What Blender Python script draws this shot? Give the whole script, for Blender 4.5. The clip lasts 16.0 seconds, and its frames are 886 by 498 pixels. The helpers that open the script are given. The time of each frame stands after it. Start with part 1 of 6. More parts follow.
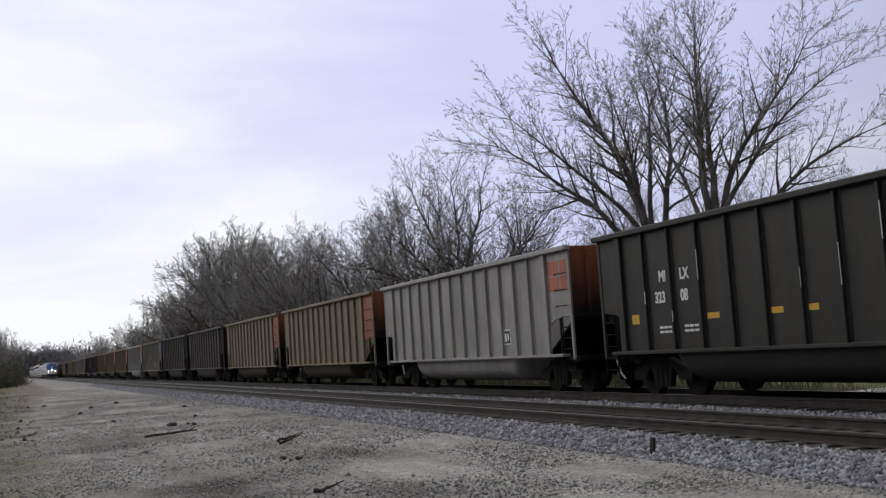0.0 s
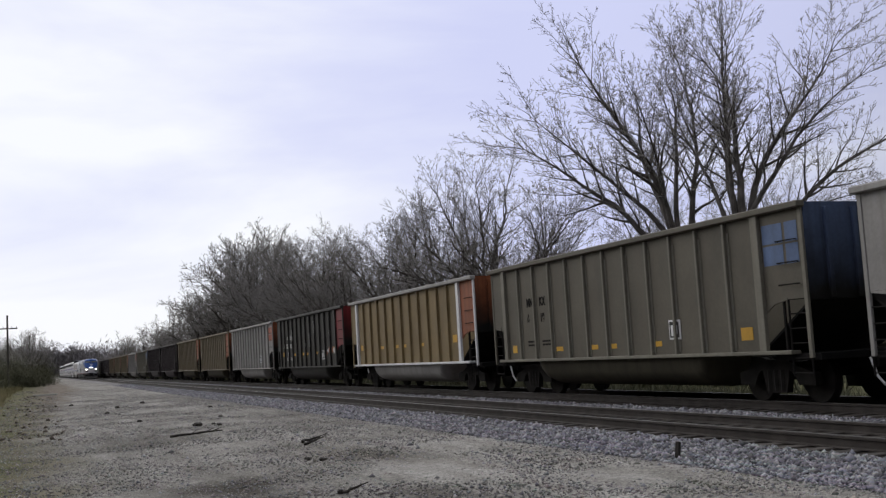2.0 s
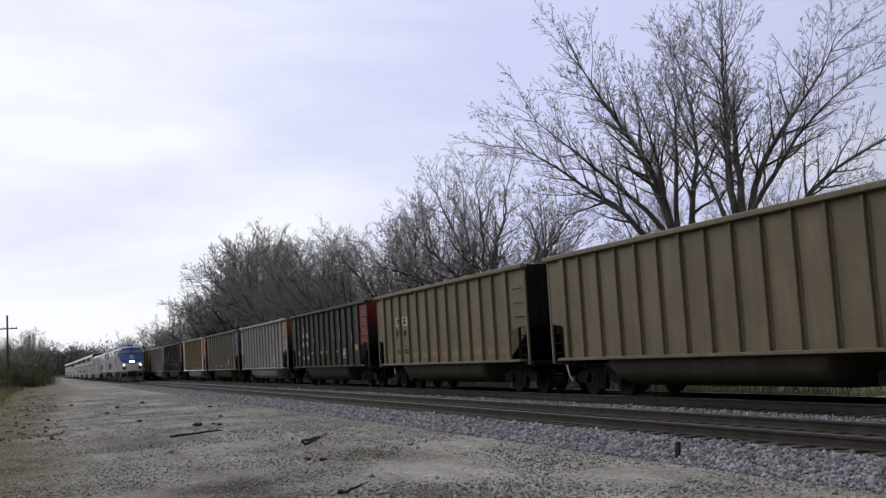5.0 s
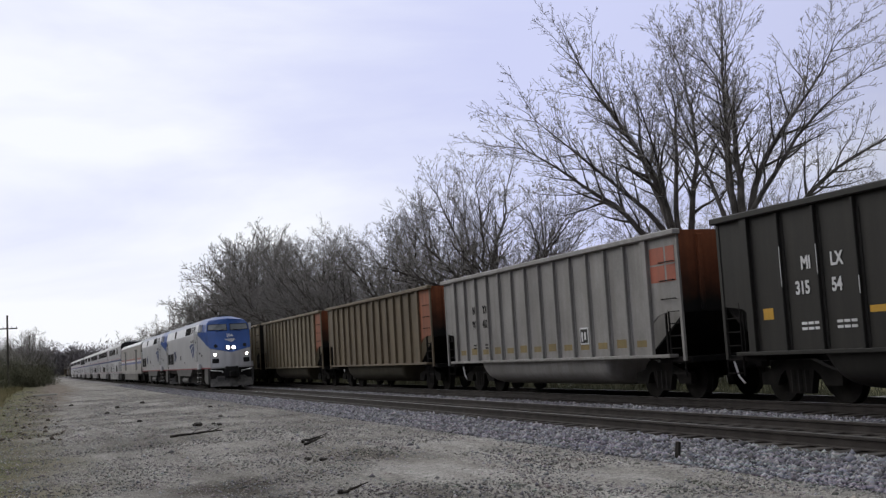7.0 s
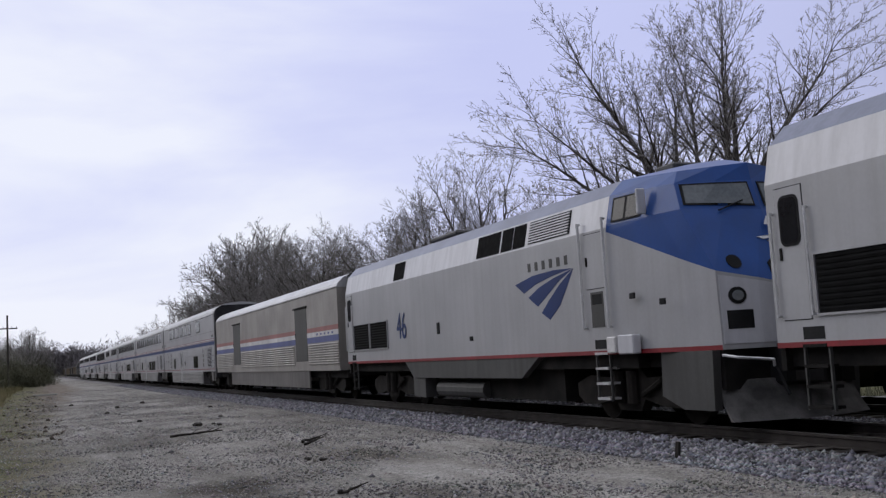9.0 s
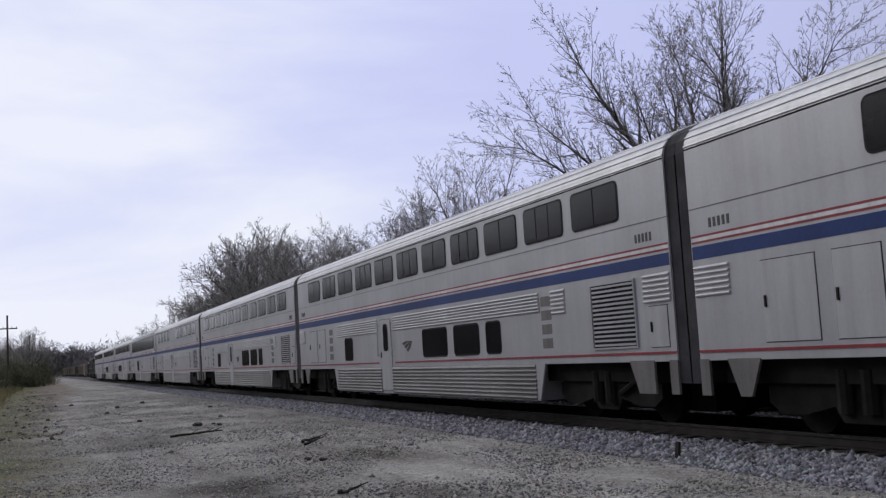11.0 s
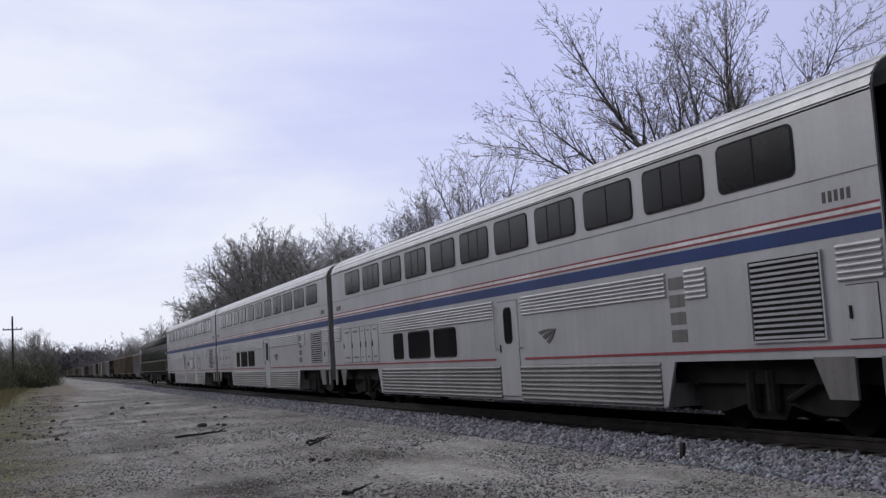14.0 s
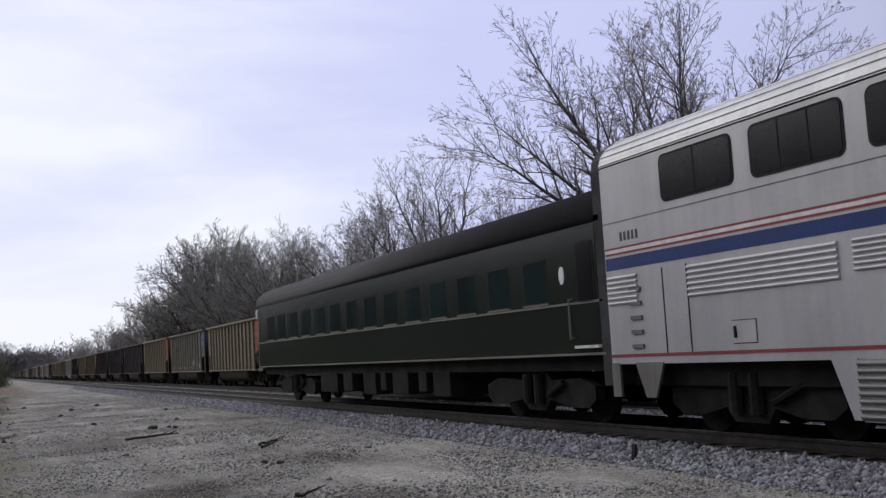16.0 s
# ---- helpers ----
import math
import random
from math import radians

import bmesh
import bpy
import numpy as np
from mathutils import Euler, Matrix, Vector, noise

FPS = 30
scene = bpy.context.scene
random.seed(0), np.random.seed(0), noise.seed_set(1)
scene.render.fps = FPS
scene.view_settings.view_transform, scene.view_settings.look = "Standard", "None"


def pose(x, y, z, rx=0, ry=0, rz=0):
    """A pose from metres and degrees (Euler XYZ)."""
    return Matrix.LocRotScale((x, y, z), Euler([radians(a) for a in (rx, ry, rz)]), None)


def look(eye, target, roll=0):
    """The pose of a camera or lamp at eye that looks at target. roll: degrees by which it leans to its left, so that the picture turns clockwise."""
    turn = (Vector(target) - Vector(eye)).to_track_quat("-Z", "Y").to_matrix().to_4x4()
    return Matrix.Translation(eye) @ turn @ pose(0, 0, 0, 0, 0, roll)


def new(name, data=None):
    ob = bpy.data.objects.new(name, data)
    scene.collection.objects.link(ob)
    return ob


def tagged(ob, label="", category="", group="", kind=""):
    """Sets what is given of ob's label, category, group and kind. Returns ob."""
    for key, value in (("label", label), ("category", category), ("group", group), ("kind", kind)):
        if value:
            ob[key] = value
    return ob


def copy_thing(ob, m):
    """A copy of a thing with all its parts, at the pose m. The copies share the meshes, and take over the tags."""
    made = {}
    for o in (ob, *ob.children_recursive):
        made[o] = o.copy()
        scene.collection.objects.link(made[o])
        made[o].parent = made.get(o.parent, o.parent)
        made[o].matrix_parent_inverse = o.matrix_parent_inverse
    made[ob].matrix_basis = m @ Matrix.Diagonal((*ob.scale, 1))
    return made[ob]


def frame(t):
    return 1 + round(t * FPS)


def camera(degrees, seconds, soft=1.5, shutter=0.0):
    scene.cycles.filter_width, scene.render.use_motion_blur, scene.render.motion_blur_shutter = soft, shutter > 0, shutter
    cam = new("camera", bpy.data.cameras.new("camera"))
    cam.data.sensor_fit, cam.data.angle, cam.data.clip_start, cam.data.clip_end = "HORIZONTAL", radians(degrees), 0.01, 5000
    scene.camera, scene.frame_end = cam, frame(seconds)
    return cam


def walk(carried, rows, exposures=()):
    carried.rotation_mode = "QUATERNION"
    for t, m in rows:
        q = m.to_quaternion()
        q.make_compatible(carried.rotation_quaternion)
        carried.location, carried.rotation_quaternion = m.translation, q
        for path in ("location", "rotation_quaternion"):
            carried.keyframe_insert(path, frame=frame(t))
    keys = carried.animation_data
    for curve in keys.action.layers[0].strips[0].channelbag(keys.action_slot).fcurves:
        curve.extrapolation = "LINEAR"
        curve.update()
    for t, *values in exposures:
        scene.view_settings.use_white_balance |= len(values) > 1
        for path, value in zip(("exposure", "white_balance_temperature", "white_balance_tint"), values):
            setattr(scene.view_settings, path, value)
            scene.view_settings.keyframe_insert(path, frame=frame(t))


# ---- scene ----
cam = camera(45.09, 16.0, soft=1.35)
EYE = (0.0, 0.0, 1.423)


def aim(yaw, pitch, roll):
    """Camera pose on its tripod: heading to the right of the track, tilt up, lean."""
    y, p = radians(yaw), radians(pitch)
    way = Vector((math.sin(y) * math.cos(p), math.cos(y) * math.cos(p), math.sin(p)))
    return look(EYE, Vector(EYE) + way * 10, roll)


walk(cam, [
    (0.0, aim(22.336, 5.263, -3.761)),
    (0.5, aim(21.244, 5.173, -3.275)),
    (1.0, aim(21.015, 5.461, -3.381)),
    (1.5, aim(21.007, 5.465, -3.389)),
    (12.5, aim(21.007, 5.465, -3.389)),
    (13.0, aim(20.974, 5.455, -3.42)),
    (13.5, aim(20.922, 5.64, -3.427)),
    (14.0, aim(20.775, 5.515, -3.407)),
    (14.5, aim(21.99, 5.411, -3.371)),
    (15.0, aim(22.138, 5.604, -3.384)),
    (15.5, aim(22.676, 5.529, -3.393)),
    (16.0, aim(23.215, 5.473, -3.295)),
], exposures=[(0.0, 0.0, 6650, 9), (7.0, 0.0, 6600, 9), (8.5, -0.13, 6300, 13), (14.5, -0.16, 6250, 13), (16.0, -0.05, 6400, 12)])

# world and light: bright overcast, the brighter part of the sky low on the far end of the line
world = bpy.data.worlds.new("world")
scene.world = world
world.use_nodes = True
wn, wl = world.node_tree.nodes, world.node_tree.links
bg = wn["Background"]


def wnode(kind, **kw):
    n = wn.new(kind)
    for k, v in kw.items():
        n.inputs[k].default_value = v
    return n


SUN_WAY = Vector((-0.50, 0.72, 0.48)).normalized()     # veiled sun, ahead and to the left of the line
sky = wn.new("ShaderNodeTexSky")
sky.sky_type = "NISHITA"
sky.sun_disc = False
sky.sun_elevation, sky.sun_rotation = math.asin(SUN_WAY.z), math.atan2(SUN_WAY.x, SUN_WAY.y)
coord = wn.new("ShaderNodeTexCoord")
# cloud sheet: soft streaks that lie flat, whitest round the veiled sun and greyer away from it
stretch = wn.new("ShaderNodeMapping")
stretch.inputs["Scale"].default_value = (1.0, 1.0, 3.6)
stretch.inputs["Rotation"].default_value = (0.30, -0.25, 0.2)
wl.new(coord.outputs["Generated"], stretch.inputs["Vector"])
cloud = wnode("ShaderNodeTexNoise", Scale=1.9, Detail=6.0, Roughness=0.5, Distortion=0.4)
wl.new(stretch.outputs[0], cloud.inputs["Vector"])
dot = wn.new("ShaderNodeVectorMath")
dot.operation = "DOT_PRODUCT"
dot.inputs[1].default_value = SUN_WAY
wl.new(coord.outputs["Generated"], dot.inputs[0])
toward = wnode("ShaderNodeMapRange")
toward.inputs["From Min"].default_value, toward.inputs["From Max"].default_value = 0.45, 0.98
toward.inputs["To Min"].default_value, toward.inputs["To Max"].default_value = 0.0, 1.0
wl.new(dot.outputs["Value"], toward.inputs["Value"])
add = wn.new("ShaderNodeMath")
add.operation = "MULTIPLY_ADD"
add.inputs[1].default_value, add.inputs[2].default_value = 2.8, -1.42
wl.new(cloud.outputs["Fac"], add.inputs[0])
tot = wn.new("ShaderNodeMath")
tot.operation = "ADD"
wl.new(add.outputs[0], tot.inputs[0])
wl.new(toward.outputs[0], tot.inputs[1])
ramp = wn.new("ShaderNodeValToRGB")
cr = ramp.color_ramp
cr.elements[0].position, cr.elements[0].color = 0.0, (7.2, 7.6, 10.9, 1)
cr.elements[1].position, cr.elements[1].color = 0.9, (10.7, 11.0, 11.8, 1)
e = cr.elements.new(0.4)
e.color = (8.4, 8.8, 11.4, 1)
wl.new(tot.outputs[0], ramp.inputs["Fac"])
# the sheet thins and dims on the side away from the sun
back = wnode("ShaderNodeMapRange")
back.inputs["From Min"].default_value, back.inputs["From Max"].default_value = -0.6, 0.5
back.inputs["To Min"].default_value, back.inputs["To Max"].default_value = 0.45, 1.0
wl.new(dot.outputs["Value"], back.inputs["Value"])
dim = wn.new("ShaderNodeVectorMath")
dim.operation = "SCALE"
wl.new(ramp.outputs[0], dim.inputs[0])
wl.new(back.outputs[0], dim.inputs["Scale"])
# cloud is brighter overhead than near the horizon, and whiter there
sepw = wn.new("ShaderNodeSeparateXYZ")
wl.new(coord.outputs["Generated"], sepw.inputs[0])
over = wnode("ShaderNodeMapRange")
over.inputs["From Min"].default_value, over.inputs["From Max"].default_value = 0.42, 0.95
over.inputs["To Min"].default_value, over.inputs["To Max"].default_value = 0.0, 1.0
wl.new(sepw.outputs["Z"], over.inputs["Value"])
zen = wn.new("ShaderNodeMix")
zen.data_type = "RGBA"
zen.inputs[7].default_value = (16.0, 16.3, 17.0, 1)
wl.new(over.outputs[0], zen.inputs[0])
wl.new(dim.outputs[0], zen.inputs[6])
rear = wnode("ShaderNodeMapRange")
rear.inputs["From Min"].default_value, rear.inputs["From Max"].default_value = 0.35, -0.1
wl.new(dot.outputs["Value"], rear.inputs["Value"])
grey = wn.new("ShaderNodeMix")
grey.data_type = "RGBA"
grey.inputs[7].default_value = (4.0, 4.15, 4.7, 1)
wl.new(rear.outputs[0], grey.inputs[0])
wl.new(zen.outputs[2], grey.inputs[6])
mixs = wn.new("ShaderNodeMix")
mixs.data_type = "RGBA"
mixs.inputs[0].default_value = 0.95
wl.new(sky.outputs[0], mixs.inputs[6])
wl.new(grey.outputs[2], mixs.inputs[7])
wl.new(mixs.outputs[2], bg.inputs["Color"])
bg.inputs["Strength"].default_value = 0.09

sun = new("sun", bpy.data.lights.new("sun", "SUN"))
sun.data.energy, sun.data.angle, sun.data.color = 0.7, radians(35), (1.0, 0.95, 0.87)
sun.matrix_world = look(SUN_WAY * 80, (0, 0, 0))
# ---- materials ----
def material(name, c1, c2, scale=3.0, rough=0.7, metal=0.0, bump=0.0, bscale=None, fine=None, streak=0.0,
             streak_col=(0.02, 0.018, 0.016), vary=0.0, emit=None, spec=0.4, where="Object", soot=None, grit=0.55):
    """Two-scale surface: broad blotches from c1 to c2, fine grain, optional vertical streaks of grime and relief."""
    m = bpy.data.materials.new(name)
    m.use_nodes = True
    n, l = m.node_tree.nodes, m.node_tree.links
    b = n["Principled BSDF"]
    b.inputs["Roughness"].default_value, b.inputs["Metallic"].default_value = rough, metal
    b.inputs["Specular IOR Level"].default_value = spec
    tc = n.new("ShaderNodeTexCoord")
    src = tc.outputs[where]

    def noise_tex(s, detail, vec=None, scl=None):
        t = n.new("ShaderNodeTexNoise")
        t.inputs["Scale"].default_value, t.inputs["Detail"].default_value = s, detail
        if scl:
            mp = n.new("ShaderNodeMapping")
            mp.inputs["Scale"].default_value = scl
            l.new(src, mp.inputs["Vector"])
            l.new(mp.outputs[0], t.inputs["Vector"])
        else:
            l.new(src, t.inputs["Vector"])
        return t

    def ramp_of(fac, a, bb, lo, hi):
        r = n.new("ShaderNodeValToRGB")
        r.color_ramp.elements[0].position, r.color_ramp.elements[0].color = lo, (*a, 1)
        r.color_ramp.elements[1].position, r.color_ramp.elements[1].color = hi, (*bb, 1)
        l.new(fac, r.inputs["Fac"])
        return r.outputs[0]

    def mixed(a, bb, fac, blend="MIX"):
        x = n.new("ShaderNodeMix")
        x.data_type, x.blend_type = "RGBA", blend
        for sock, v in ((0, fac), (6, a), (7, bb)):
            if hasattr(v, "is_linked"):
                l.new(v, x.inputs[sock])
            else:
                x.inputs[sock].default_value = v
        return x.outputs[2]

    big = noise_tex(scale, 5.0)
    col = ramp_of(big.outputs["Fac"], c1, c2, 0.32, 0.68)
    small = noise_tex(fine or scale * 14, 3.0)
    grain = ramp_of(small.outputs["Fac"], (0.72, 0.72, 0.72), (1.25, 1.25, 1.25), 0.25, 0.75)
    col = mixed(col, grain, grit, "MULTIPLY")
    if streak:
        st = noise_tex(1.0, 4.0, scl=(5.0, 5.0, 0.35))
        fac = ramp_of(st.outputs["Fac"], (0, 0, 0), (streak, streak, streak), 0.42, 0.75)
        col = mixed(col, (*streak_col, 1), fac)
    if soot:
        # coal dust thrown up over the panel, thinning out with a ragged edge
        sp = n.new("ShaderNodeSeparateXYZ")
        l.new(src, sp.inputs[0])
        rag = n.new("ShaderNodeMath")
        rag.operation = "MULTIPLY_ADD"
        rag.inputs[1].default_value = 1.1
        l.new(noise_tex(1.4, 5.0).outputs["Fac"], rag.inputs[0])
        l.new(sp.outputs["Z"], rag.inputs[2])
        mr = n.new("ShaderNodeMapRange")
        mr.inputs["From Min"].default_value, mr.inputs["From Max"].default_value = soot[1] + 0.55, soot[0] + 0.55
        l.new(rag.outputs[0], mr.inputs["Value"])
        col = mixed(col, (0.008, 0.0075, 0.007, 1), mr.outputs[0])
    if vary:
        oi = n.new("ShaderNodeObjectInfo")
        r = ramp_of(oi.outputs["Random"], (1 - vary,) * 3, (1 + vary,) * 3, 0.0, 1.0)
        col = mixed(col, r, 1.0, "MULTIPLY")
    l.new(col, b.inputs["Base Color"])
    if bump:
        bt = noise_tex(bscale or scale * 10, 4.0)
        bm_ = n.new("ShaderNodeBump")
        bm_.inputs["Strength"].default_value, bm_.inputs["Distance"].default_value = 0.6, bump
        l.new(bt.outputs["Fac"], bm_.inputs["Height"])
        l.new(bm_.outputs[0], b.inputs["Normal"])
    if emit:
        b.inputs["Emission Color"].default_value, b.inputs["Emission Strength"].default_value = (*emit[0], 1), emit[1]
    return m


def shade(c, k):
    return tuple(v * k for v in c)


def paint(name, c, rough=0.55, streak=0.5, metal=0.0, spread=0.18, grit=0.35, **kw):
    return material(name, shade(c, 1 - spread), shade(c, 1 + spread), 0.8, rough, metal, 0.0, fine=16, streak=streak, grit=grit, **kw)


M = {}
M["black_car"] = paint("black_car_paint", (0.0195, 0.0185, 0.0165), 0.55, 0.3, streak_col=(0.045, 0.04, 0.034), spec=0.25)
M["grey_car"] = paint("bare_aluminium_sheet", (0.228, 0.219, 0.207), 0.5, 0.5, streak_col=(0.13, 0.115, 0.10))
M["tan_car"] = paint("weathered_tan_paint", (0.135, 0.110, 0.068), 0.65, 0.55, streak_col=(0.09, 0.065, 0.045))
M["brown_car"] = paint("weathered_brown_paint", (0.112, 0.085, 0.050), 0.65, 0.55, streak_col=(0.06, 0.045, 0.035))
M["ochre_car"] = paint("ochre_paint", (0.165, 0.118, 0.052), 0.65, 0.5, streak_col=(0.13, 0.09, 0.05))
M["olive_car"] = paint("dusty_olive_paint", (0.08, 0.071, 0.052), 0.65, 0.5, streak_col=(0.09, 0.075, 0.055))
M["khaki_car"] = paint("grimy_khaki_paint", (0.088, 0.071, 0.039), 0.65, 0.6, streak_col=(0.05, 0.042, 0.028))
# rib paints paler than the sheets: wear, plus caught skylight put into the colour
M["khaki_rib"] = paint("worn_skylit_khaki_rib", (0.13, 0.105, 0.062), 0.65, 0.4, streak_col=(0.2, 0.17, 0.13))
M["olive_rib"] = paint("worn_skylit_olive_rib", (0.15, 0.14, 0.11), 0.65, 0.4, streak_col=(0.09, 0.08, 0.06))
M["maroon_car"] = paint("dark_maroon_paint", (0.028, 0.02, 0.021), 0.65, 0.3)
M["red"] = paint("faded_red_paint", (0.15, 0.016, 0.02), 0.6, 0.6, streak_col=(0.06, 0.02, 0.02))
M["orange"] = paint("faded_orange_paint", (0.22, 0.066, 0.028), 0.65, 0.65, streak_col=(0.07, 0.034, 0.016))
# end-wall paints: base darkened for facing away from the sky, with soot on top
M["orange_end"] = paint("shaded_sooty_orange_end", (0.17, 0.055, 0.024), 0.7, 0.6, streak_col=(0.03, 0.02, 0.014), spec=0.15, soot=(2.15, 3.35))
M["red_end"] = paint("shaded_sooty_red_end", (0.13, 0.016, 0.018), 0.7, 0.6, streak_col=(0.03, 0.01, 0.01), spec=0.15, soot=(2.15, 3.35))
M["blue_patch"] = paint("faded_blue_patch", (0.075, 0.115, 0.21), 0.65, 0.4, streak_col=(0.05, 0.06, 0.08))
M["blue_end"] = paint("shaded_sooty_blue_end", (0.05, 0.07, 0.12), 0.7, 0.6, streak_col=(0.02, 0.02, 0.022), spec=0.15, soot=(2.1, 3.3))
M["faded_red_mark"] = paint("faded_orange_mark", (0.30, 0.085, 0.05), 0.6, 0.35, streak_col=(0.12, 0.06, 0.04))
# tub paint darkened: shade under the car body put into the colour, plus grime streaks
M["shaded_tub"] = paint("shaded_brown_tub", (0.045, 0.04, 0.027), 0.75, 0.5, streak_col=(0.02, 0.018, 0.014), spec=0.15)
M["soot"] = material("soot_black_steel", (0.006, 0.006, 0.006), (0.016, 0.014, 0.013), 1.5, 0.9, spec=0.1)
M["iron"] = material("dusty_cast_iron", (0.007, 0.0063, 0.0056), (0.02, 0.0175, 0.015), 2.5, 0.85, bump=0.004, spec=0.15)
M["white"] = paint("white_paint", (0.6, 0.6, 0.6), 0.5, 0.25, streak_col=(0.3, 0.28, 0.26))
M["cream_patch"] = paint("chalky_patch", (0.42, 0.41, 0.38), 0.6, 0.3)
M["faded_yellow"] = paint("faded_yellow_strip", (0.2, 0.145, 0.055), 0.6, 0.3)
M["yellow"] = paint("yellow_reflector", (0.5, 0.28, 0.03), 0.45, 0.1)
M["rail"] = material("worn_rail_steel", (0.022, 0.018, 0.016), (0.05, 0.042, 0.038), 3.0, 0.6, 0.3)
M["railtop"] = material("polished_rail_head", (0.3, 0.29, 0.29), (0.45, 0.44, 0.44), 5.0, 0.3, 1.0)
M["tie"] = material("creosoted_timber", (0.02, 0.016, 0.014), (0.05, 0.042, 0.036), 4.0, 0.9, bump=0.01, vary=0.3)
M["coal"] = material("coal", (0.008, 0.008, 0.008), (0.02, 0.02, 0.02), 6.0, 0.6, bump=0.05)


def part(name, bm, mat, parent=None, label="", smooth=False):
    """Link a bmesh as one mesh object, under a thing or a part."""
    me = bpy.data.meshes.new(name)
    bm.to_mesh(me)
    bm.free()
    me.materials.append(mat)
    if smooth:
        me.polygons.foreach_set("use_smooth", [True] * len(me.polygons))
    ob = new(name, me)
    if parent is not None:
        ob.parent = parent
    if label:
        ob["label"] = label
    return ob


def sharing(name, me, parent, m=None):
    ob = new(name, me)
    ob.parent = parent
    if m is not None:
        ob.matrix_basis = m
    return ob


def box(bm, x0, x1, y0, y1, z0, z1, bevel=0.0):
    vs = [bm.verts.new(p) for p in ((x0, y0, z0), (x1, y0, z0), (x1, y1, z0), (x0, y1, z0),
                                    (x0, y0, z1), (x1, y0, z1), (x1, y1, z1), (x0, y1, z1))]
    fs = [bm.faces.new([vs[i] for i in q]) for q in ((3, 2, 1, 0), (4, 5, 6, 7), (0, 1, 5, 4), (1, 2, 6, 5), (2, 3, 7, 6), (3, 0, 4, 7))]
    if bevel:
        es = list({e for f in fs for e in f.edges})
        bmesh.ops.bevel(bm, geom=es, offset=bevel, segments=1, affect="EDGES", profile=0.5)
    return bm


def boxes(*specs, bevel=0.0):
    bm = bmesh.new()
    for s in specs:
        box(bm, *s, bevel=bevel)
    return bm


def tube(bm, p, q, r0, r1=None, n=6, caps=True):
    """A round bar from p to q."""
    p, q = Vector(p), Vector(q)
    r1 = r0 if r1 is None else r1
    d = (q - p).normalized()
    u = d.orthogonal().normalized()
    w = d.cross(u)
    ra, rb = [], []
    for i in range(n):
        a = 2 * math.pi * i / n
        o = u * math.cos(a) + w * math.sin(a)
        ra.append(bm.verts.new(p + o * r0))
        rb.append(bm.verts.new(q + o * r1))
    for i in range(n):
        bm.faces.new((ra[i], ra[(i + 1) % n], rb[(i + 1) % n], rb[i]))
    if caps:
        bm.faces.new(ra[::-1])
        bm.faces.new(rb)
    return bm


def tubes(*specs, n=6):
    bm = bmesh.new()
    for s in specs:
        tube(bm, *s, n=n)
    return bm


def prism(bm, outline, y0, y1):
    """Extrude an (x, z) outline from y0 to y1."""
    a = [bm.verts.new((x, y0, z)) for x, z in outline]
    b = [bm.verts.new((x, y1, z)) for x, z in outline]
    k = len(outline)
    for i in range(k):
        bm.faces.new((a[i], a[(i + 1) % k], b[(i + 1) % k], b[i]))
    bm.faces.new(a[::-1])
    bm.faces.new(b)
    bmesh.ops.recalc_face_normals(bm, faces=bm.faces)
    return bm


def slab(bm, outline, x0, x1):
    """Extrude a (y, z) outline from x0 to x1."""
    a = [bm.verts.new((x0, y, z)) for y, z in outline]
    b = [bm.verts.new((x1, y, z)) for y, z in outline]
    k = len(outline)
    for i in range(k):
        bm.faces.new((a[i], a[(i + 1) % k], b[(i + 1) % k], b[i]))
    bm.faces.new(a[::-1])
    bm.faces.new(b)
    bmesh.ops.recalc_face_normals(bm, faces=bm.faces)
    return bm


def mesh_of(bm, name, *mats):
    me = bpy.data.meshes.new(name)
    bm.to_mesh(me)
    bm.free()
    for m in mats:
        me.materials.append(m)
    return me
# ---- the line: tracks along y, rail heads at z = 0 ----
NEAR, FAR = 10.734, 14.932      # centre lines of the two tracks
APRON = -0.30                   # gravel yard beside the line


